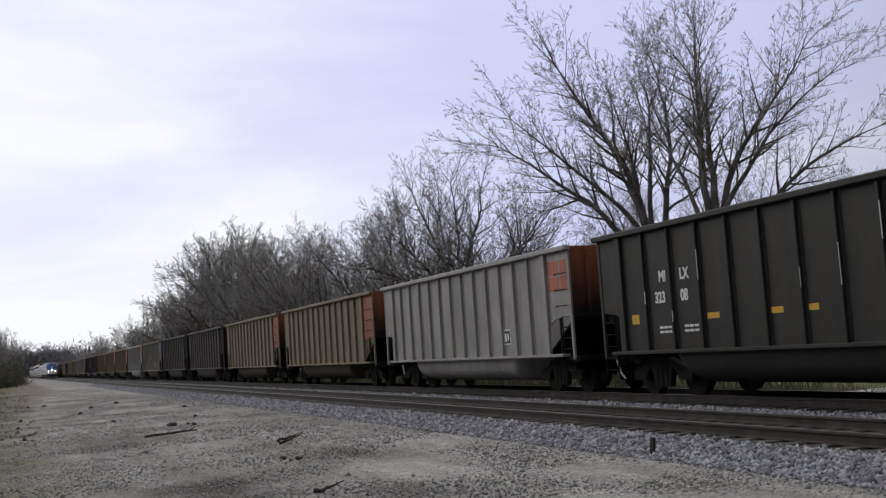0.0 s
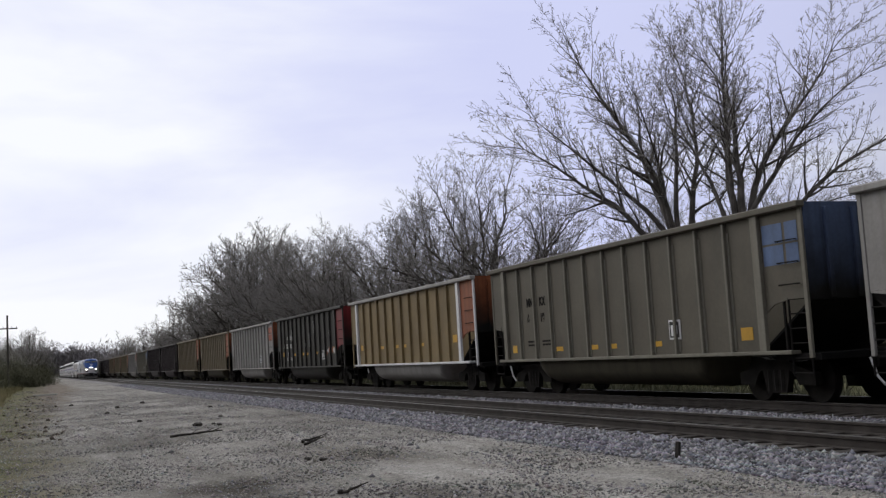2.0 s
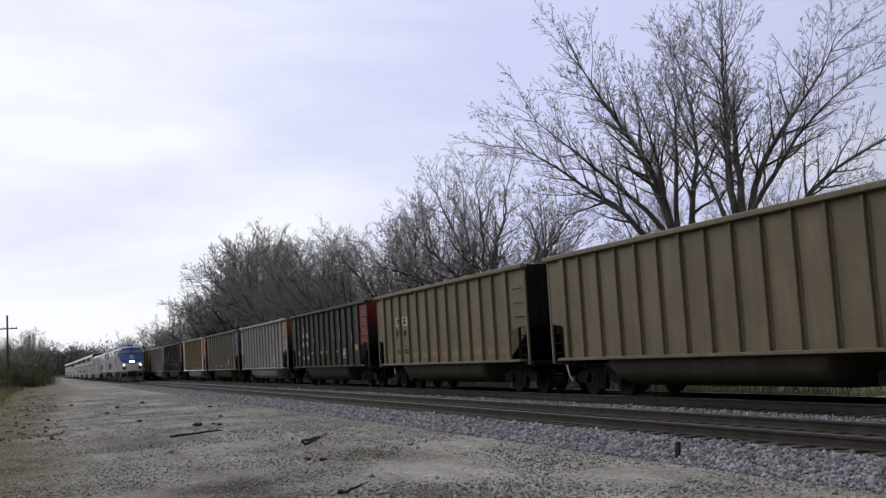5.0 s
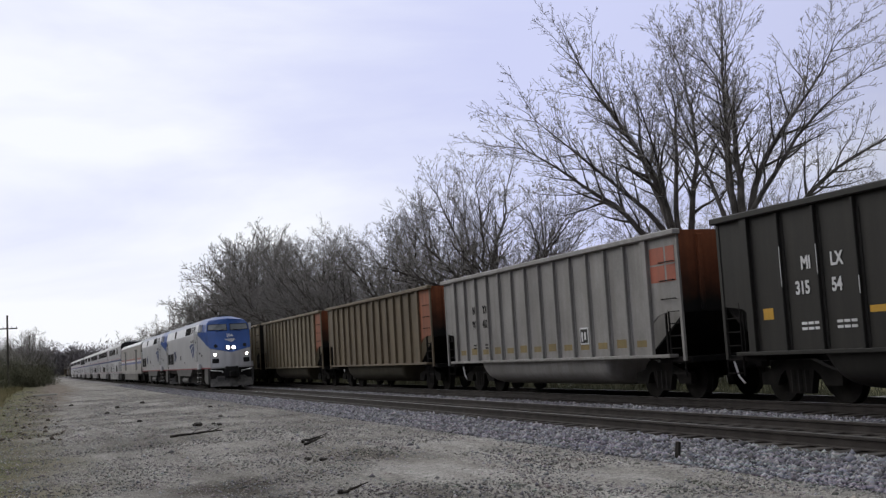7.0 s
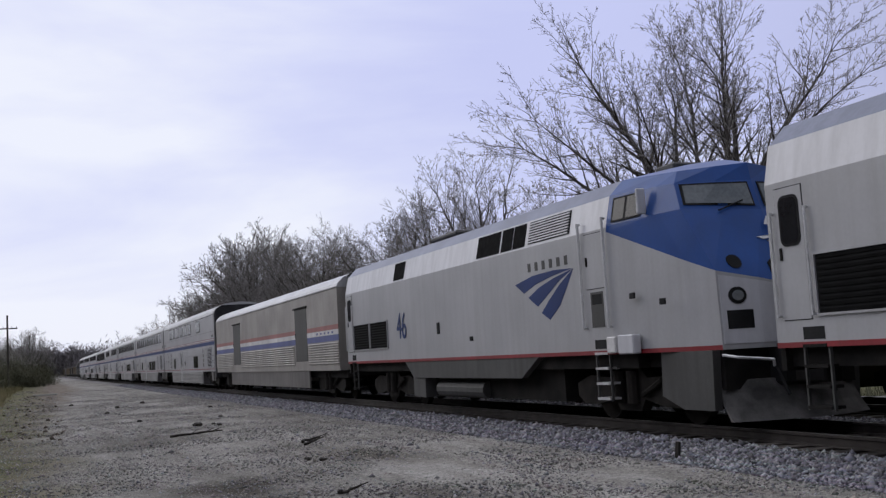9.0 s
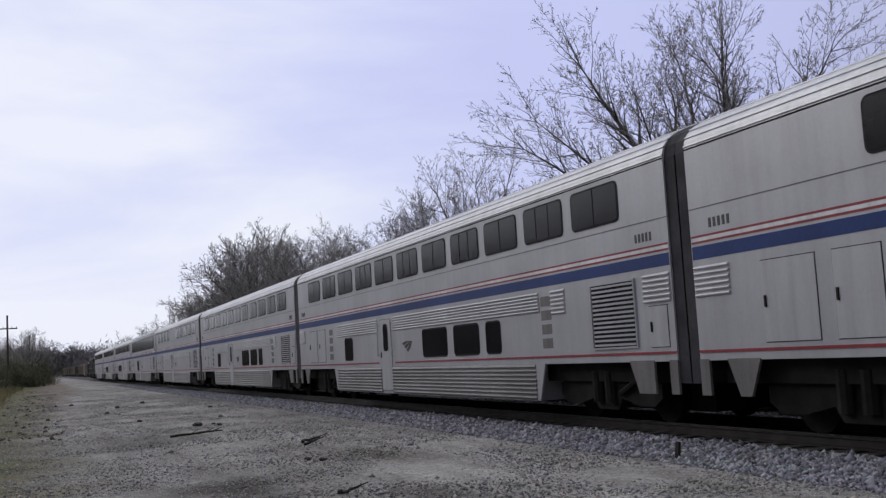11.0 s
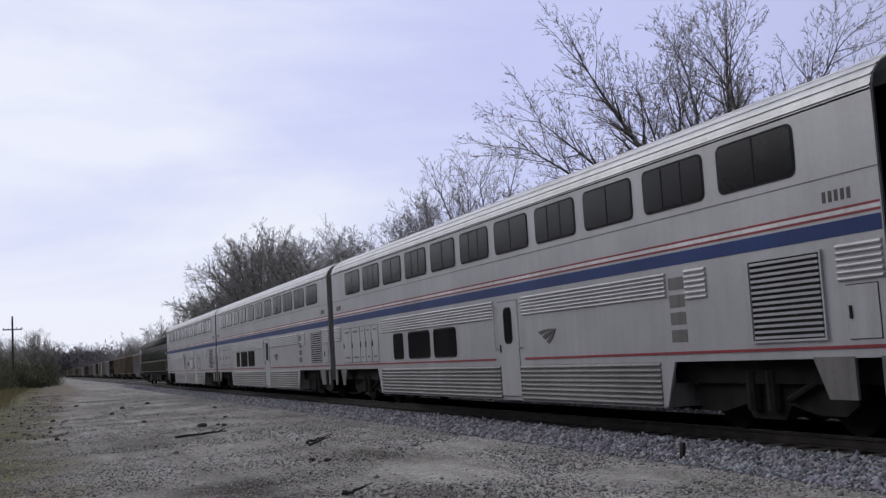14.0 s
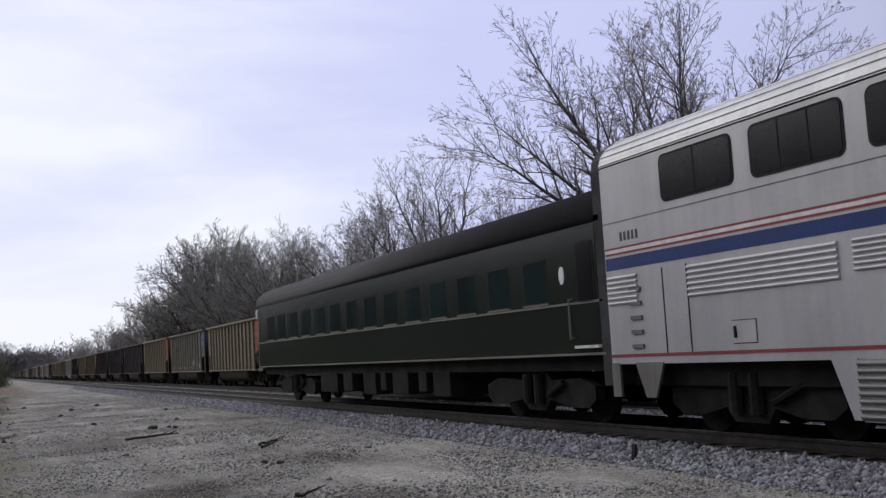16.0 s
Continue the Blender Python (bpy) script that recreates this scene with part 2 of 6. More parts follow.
def ground_material():
    """Grass, limestone yard and ballast in strips along the line, with ragged edges, dirt patches and tyre-worn bands."""
    m = bpy.data.materials.new("yard_ballast_and_grass")
    m.use_nodes = True
    n, l = m.node_tree.nodes, m.node_tree.links
    b = n["Principled BSDF"]
    b.inputs["Roughness"].default_value = 0.95
    b.inputs["Specular IOR Level"].default_value = 0.1
    tc = n.new("ShaderNodeTexCoord")

    def tex(scale, detail=4.0, scl=None, rough=0.55):
        t = n.new("ShaderNodeTexNoise")
        t.inputs["Scale"].default_value, t.inputs["Detail"].default_value, t.inputs["Roughness"].default_value = scale, detail, rough
        if scl:
            mp = n.new("ShaderNodeMapping")
            mp.inputs["Scale"].default_value = scl
            l.new(tc.outputs["Object"], mp.inputs["Vector"])
            l.new(mp.outputs[0], t.inputs["Vector"])
        else:
            l.new(tc.outputs["Object"], t.inputs["Vector"])
        return t.outputs["Fac"]

    def ramp(fac, *stops):
        r = n.new("ShaderNodeValToRGB")
        el = r.color_ramp.elements
        while len(el) < len(stops):
            el.new(0.5)
        for e, (p, c) in zip(el, stops):
            e.position, e.color = p, (*c, 1)
        l.new(fac, r.inputs["Fac"])
        return r.outputs[0]

    def mix(a, c, fac, blend="MIX"):
        x = n.new("ShaderNodeMix")
        x.data_type, x.blend_type = "RGBA", blend
        for s, v in ((0, fac), (6, a), (7, c)):
            if hasattr(v, "is_linked"):
                l.new(v, x.inputs[s])
            else:
                x.inputs[s].default_value = v
        return x.outputs[2]

    stones = tex(26, 3.0, rough=0.75)
    pebbles = tex(9, 4.0, rough=0.7)
    broad = tex(0.22, 4.0)
    dirt = tex(0.4, 5.0, (1.0, 0.2, 1.0), 0.6)
    worn = tex(0.6, 3.0, (1.0, 0.06, 1.0))
    gravel = ramp(broad, (0.35, (0.178, 0.17, 0.157)), (0.65, (0.27, 0.26, 0.244)))
    gravel = mix(gravel, ramp(stones, (0.32, (0.5, 0.5, 0.5)), (0.68, (1.6, 1.59, 1.57))), 0.85, "MULTIPLY")
    gravel = mix(gravel, ramp(pebbles, (0.35, (0.68, 0.68, 0.68)), (0.65, (1.32, 1.32, 1.32))), 0.7, "MULTIPLY")
    gravel = mix(gravel, ramp(worn, (0.4, (0.85, 0.84, 0.82)), (0.62, (1.18, 1.18, 1.18))), 0.6, "MULTIPLY")
    gravel = mix(gravel, ramp(tex(2.2, 5.0, (1.0, 0.2, 1.0), 0.65), (0.36, (0.78, 0.77, 0.75)), (0.62, (1.2, 1.2, 1.2))), 0.8, "MULTIPLY")
    gravel = mix(gravel, (0.085, 0.072, 0.055, 1), ramp(dirt, (0.56, (0, 0, 0)), (0.72, (0.75, 0.75, 0.75))))
    for cx, cy, rad, deep in ((2.5, 14.9, 1.35, 0.95), (2.5, 27.0, 2.4, 0.6), (4.4, 12.6, 0.9, 0.6), (1.6, 58.0, 3.4, 0.4)):
        far_ = n.new("ShaderNodeVectorMath")
        far_.operation = "DISTANCE"
        mp = n.new("ShaderNodeMapping")
        mp.inputs["Scale"].default_value = (1.0, 0.55, 0.0)
        l.new(tc.outputs["Object"], mp.inputs["Vector"])
        l.new(mp.outputs[0], far_.inputs[0])
        far_.inputs[1].default_value = (cx, cy * 0.55, 0)
        wob = n.new("ShaderNodeMath")
        wob.operation = "MULTIPLY_ADD"
        wob.inputs[1].default_value = -1.6 * rad
        l.new(tex(1.3, 5.0), wob.inputs[0])
        l.new(far_.outputs["Value"], wob.inputs[2])
        rr = n.new("ShaderNodeMapRange")
        rr.inputs["From Min"].default_value, rr.inputs["From Max"].default_value = 0.1 * rad, -0.6 * rad
        rr.inputs["To Max"].default_value = deep
        l.new(wob.outputs[0], rr.inputs["Value"])
        gravel = mix(gravel, (0.06, 0.052, 0.042, 1), rr.outputs[0])
    ballast = mix(ramp(tex(0.8), (0.35, (0.15, 0.143, 0.14)), (0.65, (0.27, 0.258, 0.255))), ramp(tex(18, 2.0, rough=0.8), (0.3, (0.35, 0.35, 0.36)), (0.7, (1.6, 1.6, 1.6))), 0.8, "MULTIPLY")
    grass = ramp(tex(1.1, 6.0, rough=0.7), (0.3, (0.06, 0.068, 0.028)), (0.5, (0.11, 0.107, 0.055)), (0.7, (0.18, 0.155, 0.105)))
    sep = n.new("ShaderNodeSeparateXYZ")
    l.new(tc.outputs["Object"], sep.inputs[0])
    jag = n.new("ShaderNodeMath")
    jag.operation = "MULTIPLY_ADD"
    jag.inputs[1].default_value = 5.0
    l.new(tex(0.25, 5.0, rough=0.65), jag.inputs[0])
    l.new(sep.outputs["X"], jag.inputs[2])

    def step(value, a, c):
        r = n.new("ShaderNodeMapRange")
        r.inputs["From Min"].default_value, r.inputs["From Max"].default_value = a, c
        l.new(value, r.inputs["Value"])
        return r.outputs[0]

    jag2 = n.new("ShaderNodeMath")
    jag2.operation = "MULTIPLY_ADD"
    jag2.inputs[1].default_value = 0.9
    l.new(tex(1.6, 4.0), jag2.inputs[0])
    l.new(sep.outputs["X"], jag2.inputs[2])
    # bare brown earth widens along the far edge of the yard, between the grass and the gravel
    along = step(sep.outputs["Y"], 34.0, 120.0)
    edge = n.new("ShaderNodeMath")
    edge.operation = "MULTIPLY_ADD"
    edge.inputs[1].default_value = -4.2
    l.new(along, edge.inputs[0])
    l.new(jag.outputs[0], edge.inputs[2])
    earth = ramp(tex(1.7, 6.0, rough=0.7), (0.3, (0.07, 0.057, 0.045)), (0.52, (0.16, 0.135, 0.11)), (0.7, (0.29, 0.25, 0.215)))
    yard = mix(earth, gravel, step(edge.outputs[0], 1.6, 3.0))
    col = mix(grass, yard, step(jag.outputs[0], 1.3, 3.4))
    col = mix(col, ballast, step(jag2.outputs[0], 8.3, 8.8))
    bed = ramp(tex(3.0, 5.0), (0.35, (0.030, 0.026, 0.023)), (0.65, (0.075, 0.066, 0.058)))
    col = mix(col, bed, step(jag2.outputs[0], 9.75, 9.95))
    col = mix(col, ballast, step(jag2.outputs[0], 12.55, 12.75))
    col = mix(col, bed, step(jag2.outputs[0], 13.85, 14.05))
    col = mix(col, ballast, step(jag2.outputs[0], 16.9, 17.2))
    col = mix(col, grass, step(jag2.outputs[0], FAR + 3.0, FAR + 4.2))
    l.new(col, b.inputs["Base Color"])
    bp = n.new("ShaderNodeBump")
    bp.inputs["Strength"].default_value, bp.inputs["Distance"].default_value = 0.9, 0.05
    l.new(pebbles, bp.inputs["Height"])
    bp2 = n.new("ShaderNodeBump")
    bp2.inputs["Strength"].default_value, bp2.inputs["Distance"].default_value = 0.8, 0.02
    l.new(stones, bp2.inputs["Height"])
    l.new(bp.outputs[0], bp2.inputs["Normal"])
    l.new(bp2.outputs[0], b.inputs["Normal"])
    return m


def height(x, y):
    """Ground: yard, ballast shoulders, and a lower field past the line."""
    pts = [(-400, 0.6), (-30, 0.3), (-9, 0.15), (-4, -0.2), (0, APRON), (8.2, APRON), (9.3, -0.19), (FAR + 1.5, -0.19),
           (FAR + 3.2, -0.75), (FAR + 8, -1.0), (FAR + 40, -0.8), (400, 0.5)]
    xs, zs = zip(*pts)
    z = float(np.interp(x, xs, zs))
    if x < 1.5 and 40 < y < 125:
        # low heaps of earth along the edge of the yard
        z += (0.08 + 0.30 * max(0, noise.noise((x * 0.5, y * 0.11, 7)))) * min(1, (1.5 - x) / 2) * min(1, (y - 40) / 12, (125 - y) / 12)
    return z


def ground_sheet():
    xs = [-1500, -400, -120, -50, -30, -20, -14, -10, -8, -6, -4, -2.5, -1.2, 0, 1.2, 2.5, 4, 5.5, 7, 8.2, 8.7, 9.3, 10.7, 12.8,
          14.9, FAR + 1.5, FAR + 2.3, FAR + 3.2, FAR + 5, FAR + 8, 30, 45, 70, 120, 400, 1500]
    ys = [-600, -120, -50, -25, -10, -4] + [0.5 * i for i in range(0, 90)] + [45 + 3 * i for i in range(35)] + [155, 175, 200, 240, 300, 400, 600, 1000, 2500]
    bm = bmesh.new()
    grid = []
    for y in ys:
        row = []
        for x in xs:
            z = height(x, y)
            z += 0.035 * noise.noise((x * 0.8, y * 0.5, 0)) * (1 if x < 8 else 0.2)
            if x < -5:
                z += 0.25 * noise.noise((x * 0.2, y * 0.1, 4)) * min(1, (-5 - x) / 4)
            row.append(bm.verts.new((x, y, z)))
        grid.append(row)
    for a, b in zip(grid, grid[1:]):
        for i in range(len(xs) - 1):
            bm.faces.new((a[i], a[i + 1], b[i + 1], b[i]))
    return bm


ground = tagged(part("ground", ground_sheet(), ground_material(), smooth=True), "pale gravel yard, ballast and rough grass beside the railway line", "ground", kind="structure")


def rail_mesh():
    prof = [(-0.07, -0.17), (0.07, -0.17), (0.07, -0.155), (0.012, -0.14), (0.012, -0.05), (0.036, -0.04), (0.036, -0.006), (0.028, 0),
            (-0.028, 0), (-0.036, -0.006), (-0.036, -0.04), (-0.012, -0.05), (-0.012, -0.14), (-0.07, -0.155)]
    return prism(bmesh.new(), prof, -150, 1600)


tracks = {}
for name, cx in (("track_near", NEAR), ("track_far", FAR)):
    track = tagged(new(name), "steel rails on dark timber ties in grey ballast", "railway track", kind="structure")
    track.location.x = cx
    tracks[name] = track
    for sx in (-0.754, 0.754):
        r = part("rail", rail_mesh(), M["rail"], track)
        r.location.x = sx
        h = part("rail_head", boxes((-0.024, 0.024, -150, 1600, -0.001, 0.003)), M["railtop"], track, "polished running surface")
        h.location.x = sx


def stones(name, count, x0, x1, y0, y1, size, mat, label, seed, lift=0.3, power=1.0):
    """Loose angular stones, scattered more closely where the strip is nearest."""
    g = np.random.default_rng(seed)
    x = g.uniform(x0, x1, count)
    y = y0 + (y1 - y0) * g.random(count) ** power
    z = np.array([height(a, b) for a, b in zip(x, y)])
    s = size * g.lognormal(0, 0.35, count)
    base = np.array([(1, 0, 0), (-1, 0, 0), (0, 1, 0), (0, -1, 0), (0, 0, 0.8), (0, 0, -0.8)], float)
    v = base[None] * (s[:, None, None] * g.uniform(0.55, 1.2, (count, 6, 3))) + g.normal(0, 0.12, (count, 6, 3)) * s[:, None, None]
    a = g.uniform(0, 6.283, count)
    ca, sa = np.cos(a)[:, None], np.sin(a)[:, None]
    vx, vy = v[..., 0] * ca - v[..., 1] * sa, v[..., 0] * sa + v[..., 1] * ca
    v = np.stack([vx + x[:, None], vy + y[:, None], v[..., 2] + (z + s * lift)[:, None]], -1).reshape(-1, 3)
    f = np.array([(0, 2, 4), (2, 1, 4), (1, 3, 4), (3, 0, 4), (2, 0, 5), (1, 2, 5), (3, 1, 5), (0, 3, 5)])
    f = (f[None] + 6 * np.arange(count)[:, None, None]).reshape(-1, 3)
    me = bpy.data.meshes.new(name)
    me.vertices.add(len(v))
    me.vertices.foreach_set("co", v.ravel())
    me.loops.add(f.size)
    me.loops.foreach_set("vertex_index", f.ravel().astype(np.int32))
    me.polygons.add(len(f))
    me.polygons.foreach_set("loop_start", np.arange(0, f.size, 3, dtype=np.int32))
    me.update(calc_edges=True)
    me.materials.append(mat)
    return tagged(new(name, me), label, "stones", kind="stuff")


def stone_material(name, lo, hi):
    m = bpy.data.materials.new(name)
    m.use_nodes = True
    n, l = m.node_tree.nodes, m.node_tree.links
    b = n["Principled BSDF"]
    b.inputs["Roughness"].default_value = 0.9
    b.inputs["Specular IOR Level"].default_value = 0.15
    g = n.new("ShaderNodeNewGeometry")
    r = n.new("ShaderNodeValToRGB")
    el = r.color_ramp.elements
    el[0].color, el[1].color = (*lo, 1), (*hi, 1)
    e = el.new(0.55)
    e.color = (*[(a + c) / 2 * k for a, c, k in zip(lo, hi, (0.86, 0.86, 0.94))], 1)
    l.new(g.outputs["Random Per Island"], r.inputs["Fac"])
    t = n.new("ShaderNodeTexNoise")
    t.inputs["Scale"].default_value = 30
    mx = n.new("ShaderNodeMix")
    mx.data_type, mx.blend_type = "RGBA", "MULTIPLY"
    mx.inputs[0].default_value = 0.5
    l.new(r.outputs[0], mx.inputs[6])
    l.new(t.outputs["Color"], mx.inputs[7])
    l.new(mx.outputs[2], b.inputs["Base Color"])
    return m


M["stone"] = stone_material("ballast_stone", (0.13, 0.127, 0.134), (0.46, 0.45, 0.468))
M["pebble"] = stone_material("limestone_pebble", (0.15, 0.143, 0.13), (0.48, 0.455, 0.42))
stones("ballast_shoulder", 42000, 8.1, 9.55, 5, 130, 0.031, M["stone"], "loose grey ballast stones on the shoulder", 1, power=2.6)
stones("ballast_between_tracks", 22000, 12.25, 13.55, 7, 130, 0.031, M["stone"], "loose grey ballast stones between the tracks", 2, power=2.4)
stones("yard_gravel", 72000, -2.0, 8.2, 7, 110, 0.0135, M["pebble"], "scattered limestone gravel on the yard", 5, lift=0.1, power=2.6)
stones("coarse_yard_gravel", 40000, -2.0, 8.2, 7, 70, 0.018, M["pebble"], "coarser limestone chips strewn over the yard", 15, lift=0.1, power=2.2)
stones("yard_cobbles", 1500, -1.5, 8.2, 8, 90, 0.026, M["stone"], "a few larger stones strewn on the yard", 6, lift=0.1, power=1.8)
# ---- coal train: y = 0 at a car's leading (far) end and runs negative to its rear; sizes in metres ----
PITCH, COAL_V, COAL_0 = 16.18, 20.25, 22.7
BODY = 14.72


def truck_into(parent, y, base, wheel_r, frame_x, low=False):
    """A two-axle truck: side frames with spring nests, wheels on axles."""
    holder = part("truck", boxes((-1.0, 1.0, y - 0.2, y + 0.2, 0.45, 0.8)), M["soot"], parent, "dark cast-steel truck")
    for sx in (-1, 1):
        x0, x1 = sorted((sx * frame_x, sx * (frame_x - 0.14)))
        bm = bmesh.new()
        h = base / 2
        slab(bm, [(y - h - 0.28, 0.36), (y - h - 0.28, 0.60), (y - h + 0.18, 0.72), (y - 0.35, 0.86), (y + 0.35, 0.86), (y + h - 0.18, 0.72),
                  (y + h + 0.28, 0.60), (y + h + 0.28, 0.36), (y + h - 0.2, 0.36), (y + h - 0.32, 0.56), (y + 0.42, 0.66), (y + 0.30, 0.20),
                  (y - 0.30, 0.20), (y - 0.42, 0.66), (y - h + 0.32, 0.56), (y - h + 0.2, 0.36)], x0, x1)
        part("side_frame", bm, M["iron"], holder)
        springs = bmesh.new()
        for k in (-0.2, 0, 0.2):
            tube(springs, (sx * (frame_x - 0.05), y + k, 0.24), (sx * (frame_x - 0.05), y + k, 0.66), 0.085, n=8)
        part("spring_nest", springs, M["iron"], holder)
        for wy in (-h, h):
            bm = bmesh.new()
            c = Vector((sx * 0.72, y + wy, wheel_r))
            tube(bm, c + Vector((-0.07 * sx, 0, 0)), c + Vector((0.06 * sx, 0, 0)), wheel_r + 0.0, n=20)
            tube(bm, c + Vector((-0.10 * sx, 0, 0)), c + Vector((-0.07 * sx, 0, 0)), wheel_r + 0.028, n=20)
            tube(bm, c, c + Vector((0.13 * sx, 0, 0)), 0.12, n=10)
            part("wheel", bm, M["iron"], holder)
    return holder


def writing(name, text, size, mat, parent, m, depth=0.004, squeeze=0.8, bold=0.0):
    cu = bpy.data.curves.new(name, "FONT")
    cu.body, cu.size, cu.extrude, cu.align_x, cu.align_y = text, size, depth, "CENTER", "CENTER"
    cu.offset = bold
    tmp = bpy.data.objects.new(name, cu)
    me = bpy.data.meshes.new_from_object(tmp)
    bpy.data.objects.remove(tmp)
    me.materials.clear()
    me.materials.append(mat)
    ob = new(name, me)
    ob.parent = parent
    ob.matrix_basis = m @ Matrix.Diagonal((squeeze, 1, 1, 1))
    return ob


def on_side(x, y, z):
    """Pose for writing on the flank that looks towards -x."""
    return pose(x, y, z, 90, 0, -90)


def coal_car(body, end=None, post=None, chord=None, ribs=12, smooth_side=False, marks=None, tub=None, panel=None, label="", yellow=True, deep=0.085, yellow_z=1.72, bars=None, strips=(), patch=None, plates=False, stencils=False):
    post, chord, tub = post or body, chord or body, tub or body
    end = end or body
    car = tagged(new("coal_car"), label, "freight car", group="cars of the coal train", kind="")
    z0, z1 = 1.02, 3.72
    a, b = -1.02, -13.36          # outermost full-height posts
    for sx in (-1, 1):
        x_in, x_out = sorted((sx * 1.50, sx * 1.535))
        part("side_sheet", boxes((x_in, x_out, b, a, z0, z1)), body, car)
        # end panels stop over the open platform, with an arched lower edge
        part("end_panel", slab(bmesh.new(), [(a, z1), (a, 1.72), (a + 0.35, 1.92), (-0.02, 2.0), (-0.02, z1)], x_in, x_out), body, car)
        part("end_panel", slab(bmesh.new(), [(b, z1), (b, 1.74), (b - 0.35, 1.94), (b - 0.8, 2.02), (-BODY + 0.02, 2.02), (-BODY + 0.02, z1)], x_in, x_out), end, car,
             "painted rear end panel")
        rx = sorted((sx * (1.535 + deep), sx * 1.53))
        for k, yy in enumerate((a, b)):
            w = 0.11
            part("corner_post", boxes((*rx, yy - w, yy + w, z0, z1), bevel=0.01), post, car)
        # corner angles run down to the sill past the open platform, for the whole height
        for yy, mat in ((-0.06, body), (-BODY + 0.06, post)):
            part("corner_angle", boxes((*sorted((sx * 1.49, sx * 1.552)), yy - 0.05, yy + 0.05, 0.9, z1), bevel=0.008), mat, car)
        for q in range(3 if sx < 0 else 0):
            zz = 2.3 + 0.42 * q
            part("grab_iron", tubes(((sx * 1.545, -BODY + 0.2, zz), (sx * 1.62, -BODY + 0.2, zz), 0.014), ((sx * 1.62, -BODY + 0.2, zz), (sx * 1.62, -BODY + 0.72, zz), 0.014),
                                    ((sx * 1.62, -BODY + 0.72, zz), (sx * 1.545, -BODY + 0.72, zz), 0.014), n=5), M["soot"], car)
        for yy in (-0.62, -BODY + 0.78) if sx < 0 else ():
            part("platform_stay", boxes((*sorted((sx * 1.46, sx * 1.5)), yy - 0.025, yy + 0.025, 0.95, 2.0)), M["soot"], car)
        x0, x1 = sorted((sx * 1.67, sx * 1.48))
        part("top_chord", boxes((x0, x1, -BODY - 0.05, 0.05, z1, z1 + 0.13), bevel=0.02), chord, car)
        x0, x1 = sorted((sx * 1.64, sx * 1.40))
        part("side_sill", boxes((x0, x1, -BODY + 0.5, -0.5, z0 - 0.045, z0 + 0.03), bevel=0.01), post, car)
        for base in (-0.3, -BODY + 0.33):
            lad = bmesh.new()
            for dy in (-0.27, 0.27):
                tube(lad, (sx * 1.52, base + dy, 0.55), (sx * 1.52, base + dy, 2.05), 0.022, n=5)
            for q in range(6):
                tube(lad, (sx * 1.52, base - 0.27, 0.62 + 0.28 * q), (sx * 1.52, base + 0.27, 0.62 + 0.28 * q), 0.016, n=5)
            part("ladder", lad, M["soot"], car)
        hat = boxes((*rx, -0.036, 0.036, z0 + 0.02, z1 - 0.02), bevel=0.012)
        box(hat, *sorted((sx * 1.53, sx * 1.55)), -0.10, 0.10, z0 + 0.06, z1 - 0.22)
        box(hat, *sorted((sx * 1.53, sx * 1.575)), 0.062, 0.10, z0 + 0.06, z1 - 0.3)
        rib = mesh_of(hat, "rib", post if post is not M["white"] else body)
        for k in range(1, ribs):
            sharing("rib", rib, car, pose(0, a + (b - a) * k / ribs, 0))
        if yellow:
            plate = mesh_of(boxes((*sorted((sx * 1.535, sx * 1.542)), -0.2, 0.2, -0.06, 0.06)), "reflector", M["yellow"])
            for k, yy in enumerate((-4.45, -6.4, -7.35, -9.4)):
                sharing("reflector", plate, car, pose(0, yy, yellow_z))
            part("reflector", boxes((*sorted((sx * 1.535, sx * 1.543)), -1.66, -1.36, yellow_z - 0.06, yellow_z + 0.16)), M["yellow"], car)
            part("reflector", boxes((*sorted((sx * 1.535, sx * 1.543)), -12.98, -12.6, yellow_z - 0.02, yellow_z + 0.24)), M["yellow"], car)
    if patch:
        for a0, b0 in ((-BODY + 0.16, -BODY + 0.52), (-BODY + 0.6, -BODY + 1.2)):
            for z in (2.7, 3.12):
                part("painted_patch", boxes((-1.541, -1.53, a0, b0, z, z + 0.38)), patch, car, "faded square of coloured paint")
    if plates:
        for k in range(ribs):
            yy = a + (b - a) * (k + 0.5) / ribs
            part("faded_stencil", boxes((-1.539, -1.53, yy - 0.26, yy + 0.2, 1.24, 1.4 + 0.05 * (k % 2))), M["faded_yellow"], car, "faded yellow stencil patch")
    # end walls take the soot-streaked paints with their shade mixed into the base colour
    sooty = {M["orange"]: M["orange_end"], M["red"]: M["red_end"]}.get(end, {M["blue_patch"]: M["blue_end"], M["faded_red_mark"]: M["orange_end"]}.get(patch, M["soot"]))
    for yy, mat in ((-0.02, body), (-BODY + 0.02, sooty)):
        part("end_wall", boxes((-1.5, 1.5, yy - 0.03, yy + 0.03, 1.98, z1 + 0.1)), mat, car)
        w = mesh_of(boxes((-0.05, 0.05, -0.05, 0.05, 2.0, z1), bevel=0.008), "end_stake", mat)
        for x in (-1.0, -0.35, 0.35, 1.0):
            sharing("end_stake", w, car, pose(x, yy - 0.05 if yy < -1 else yy + 0.05, 0))
    part("slope_sheet", slab(bmesh.new(), [(-0.05, 2.0), (-1.35, 1.0), (-1.35, 0.94), (-0.05, 1.94)], -1.46, 1.46), M["soot"], car)
    part("slope_sheet", slab(bmesh.new(), [(-BODY + 0.05, 2.0), (b + 0.3, 1.0), (b + 0.3, 0.94), (-BODY + 0.05, 1.94)], -1.46, 1.46), M["soot"], car)
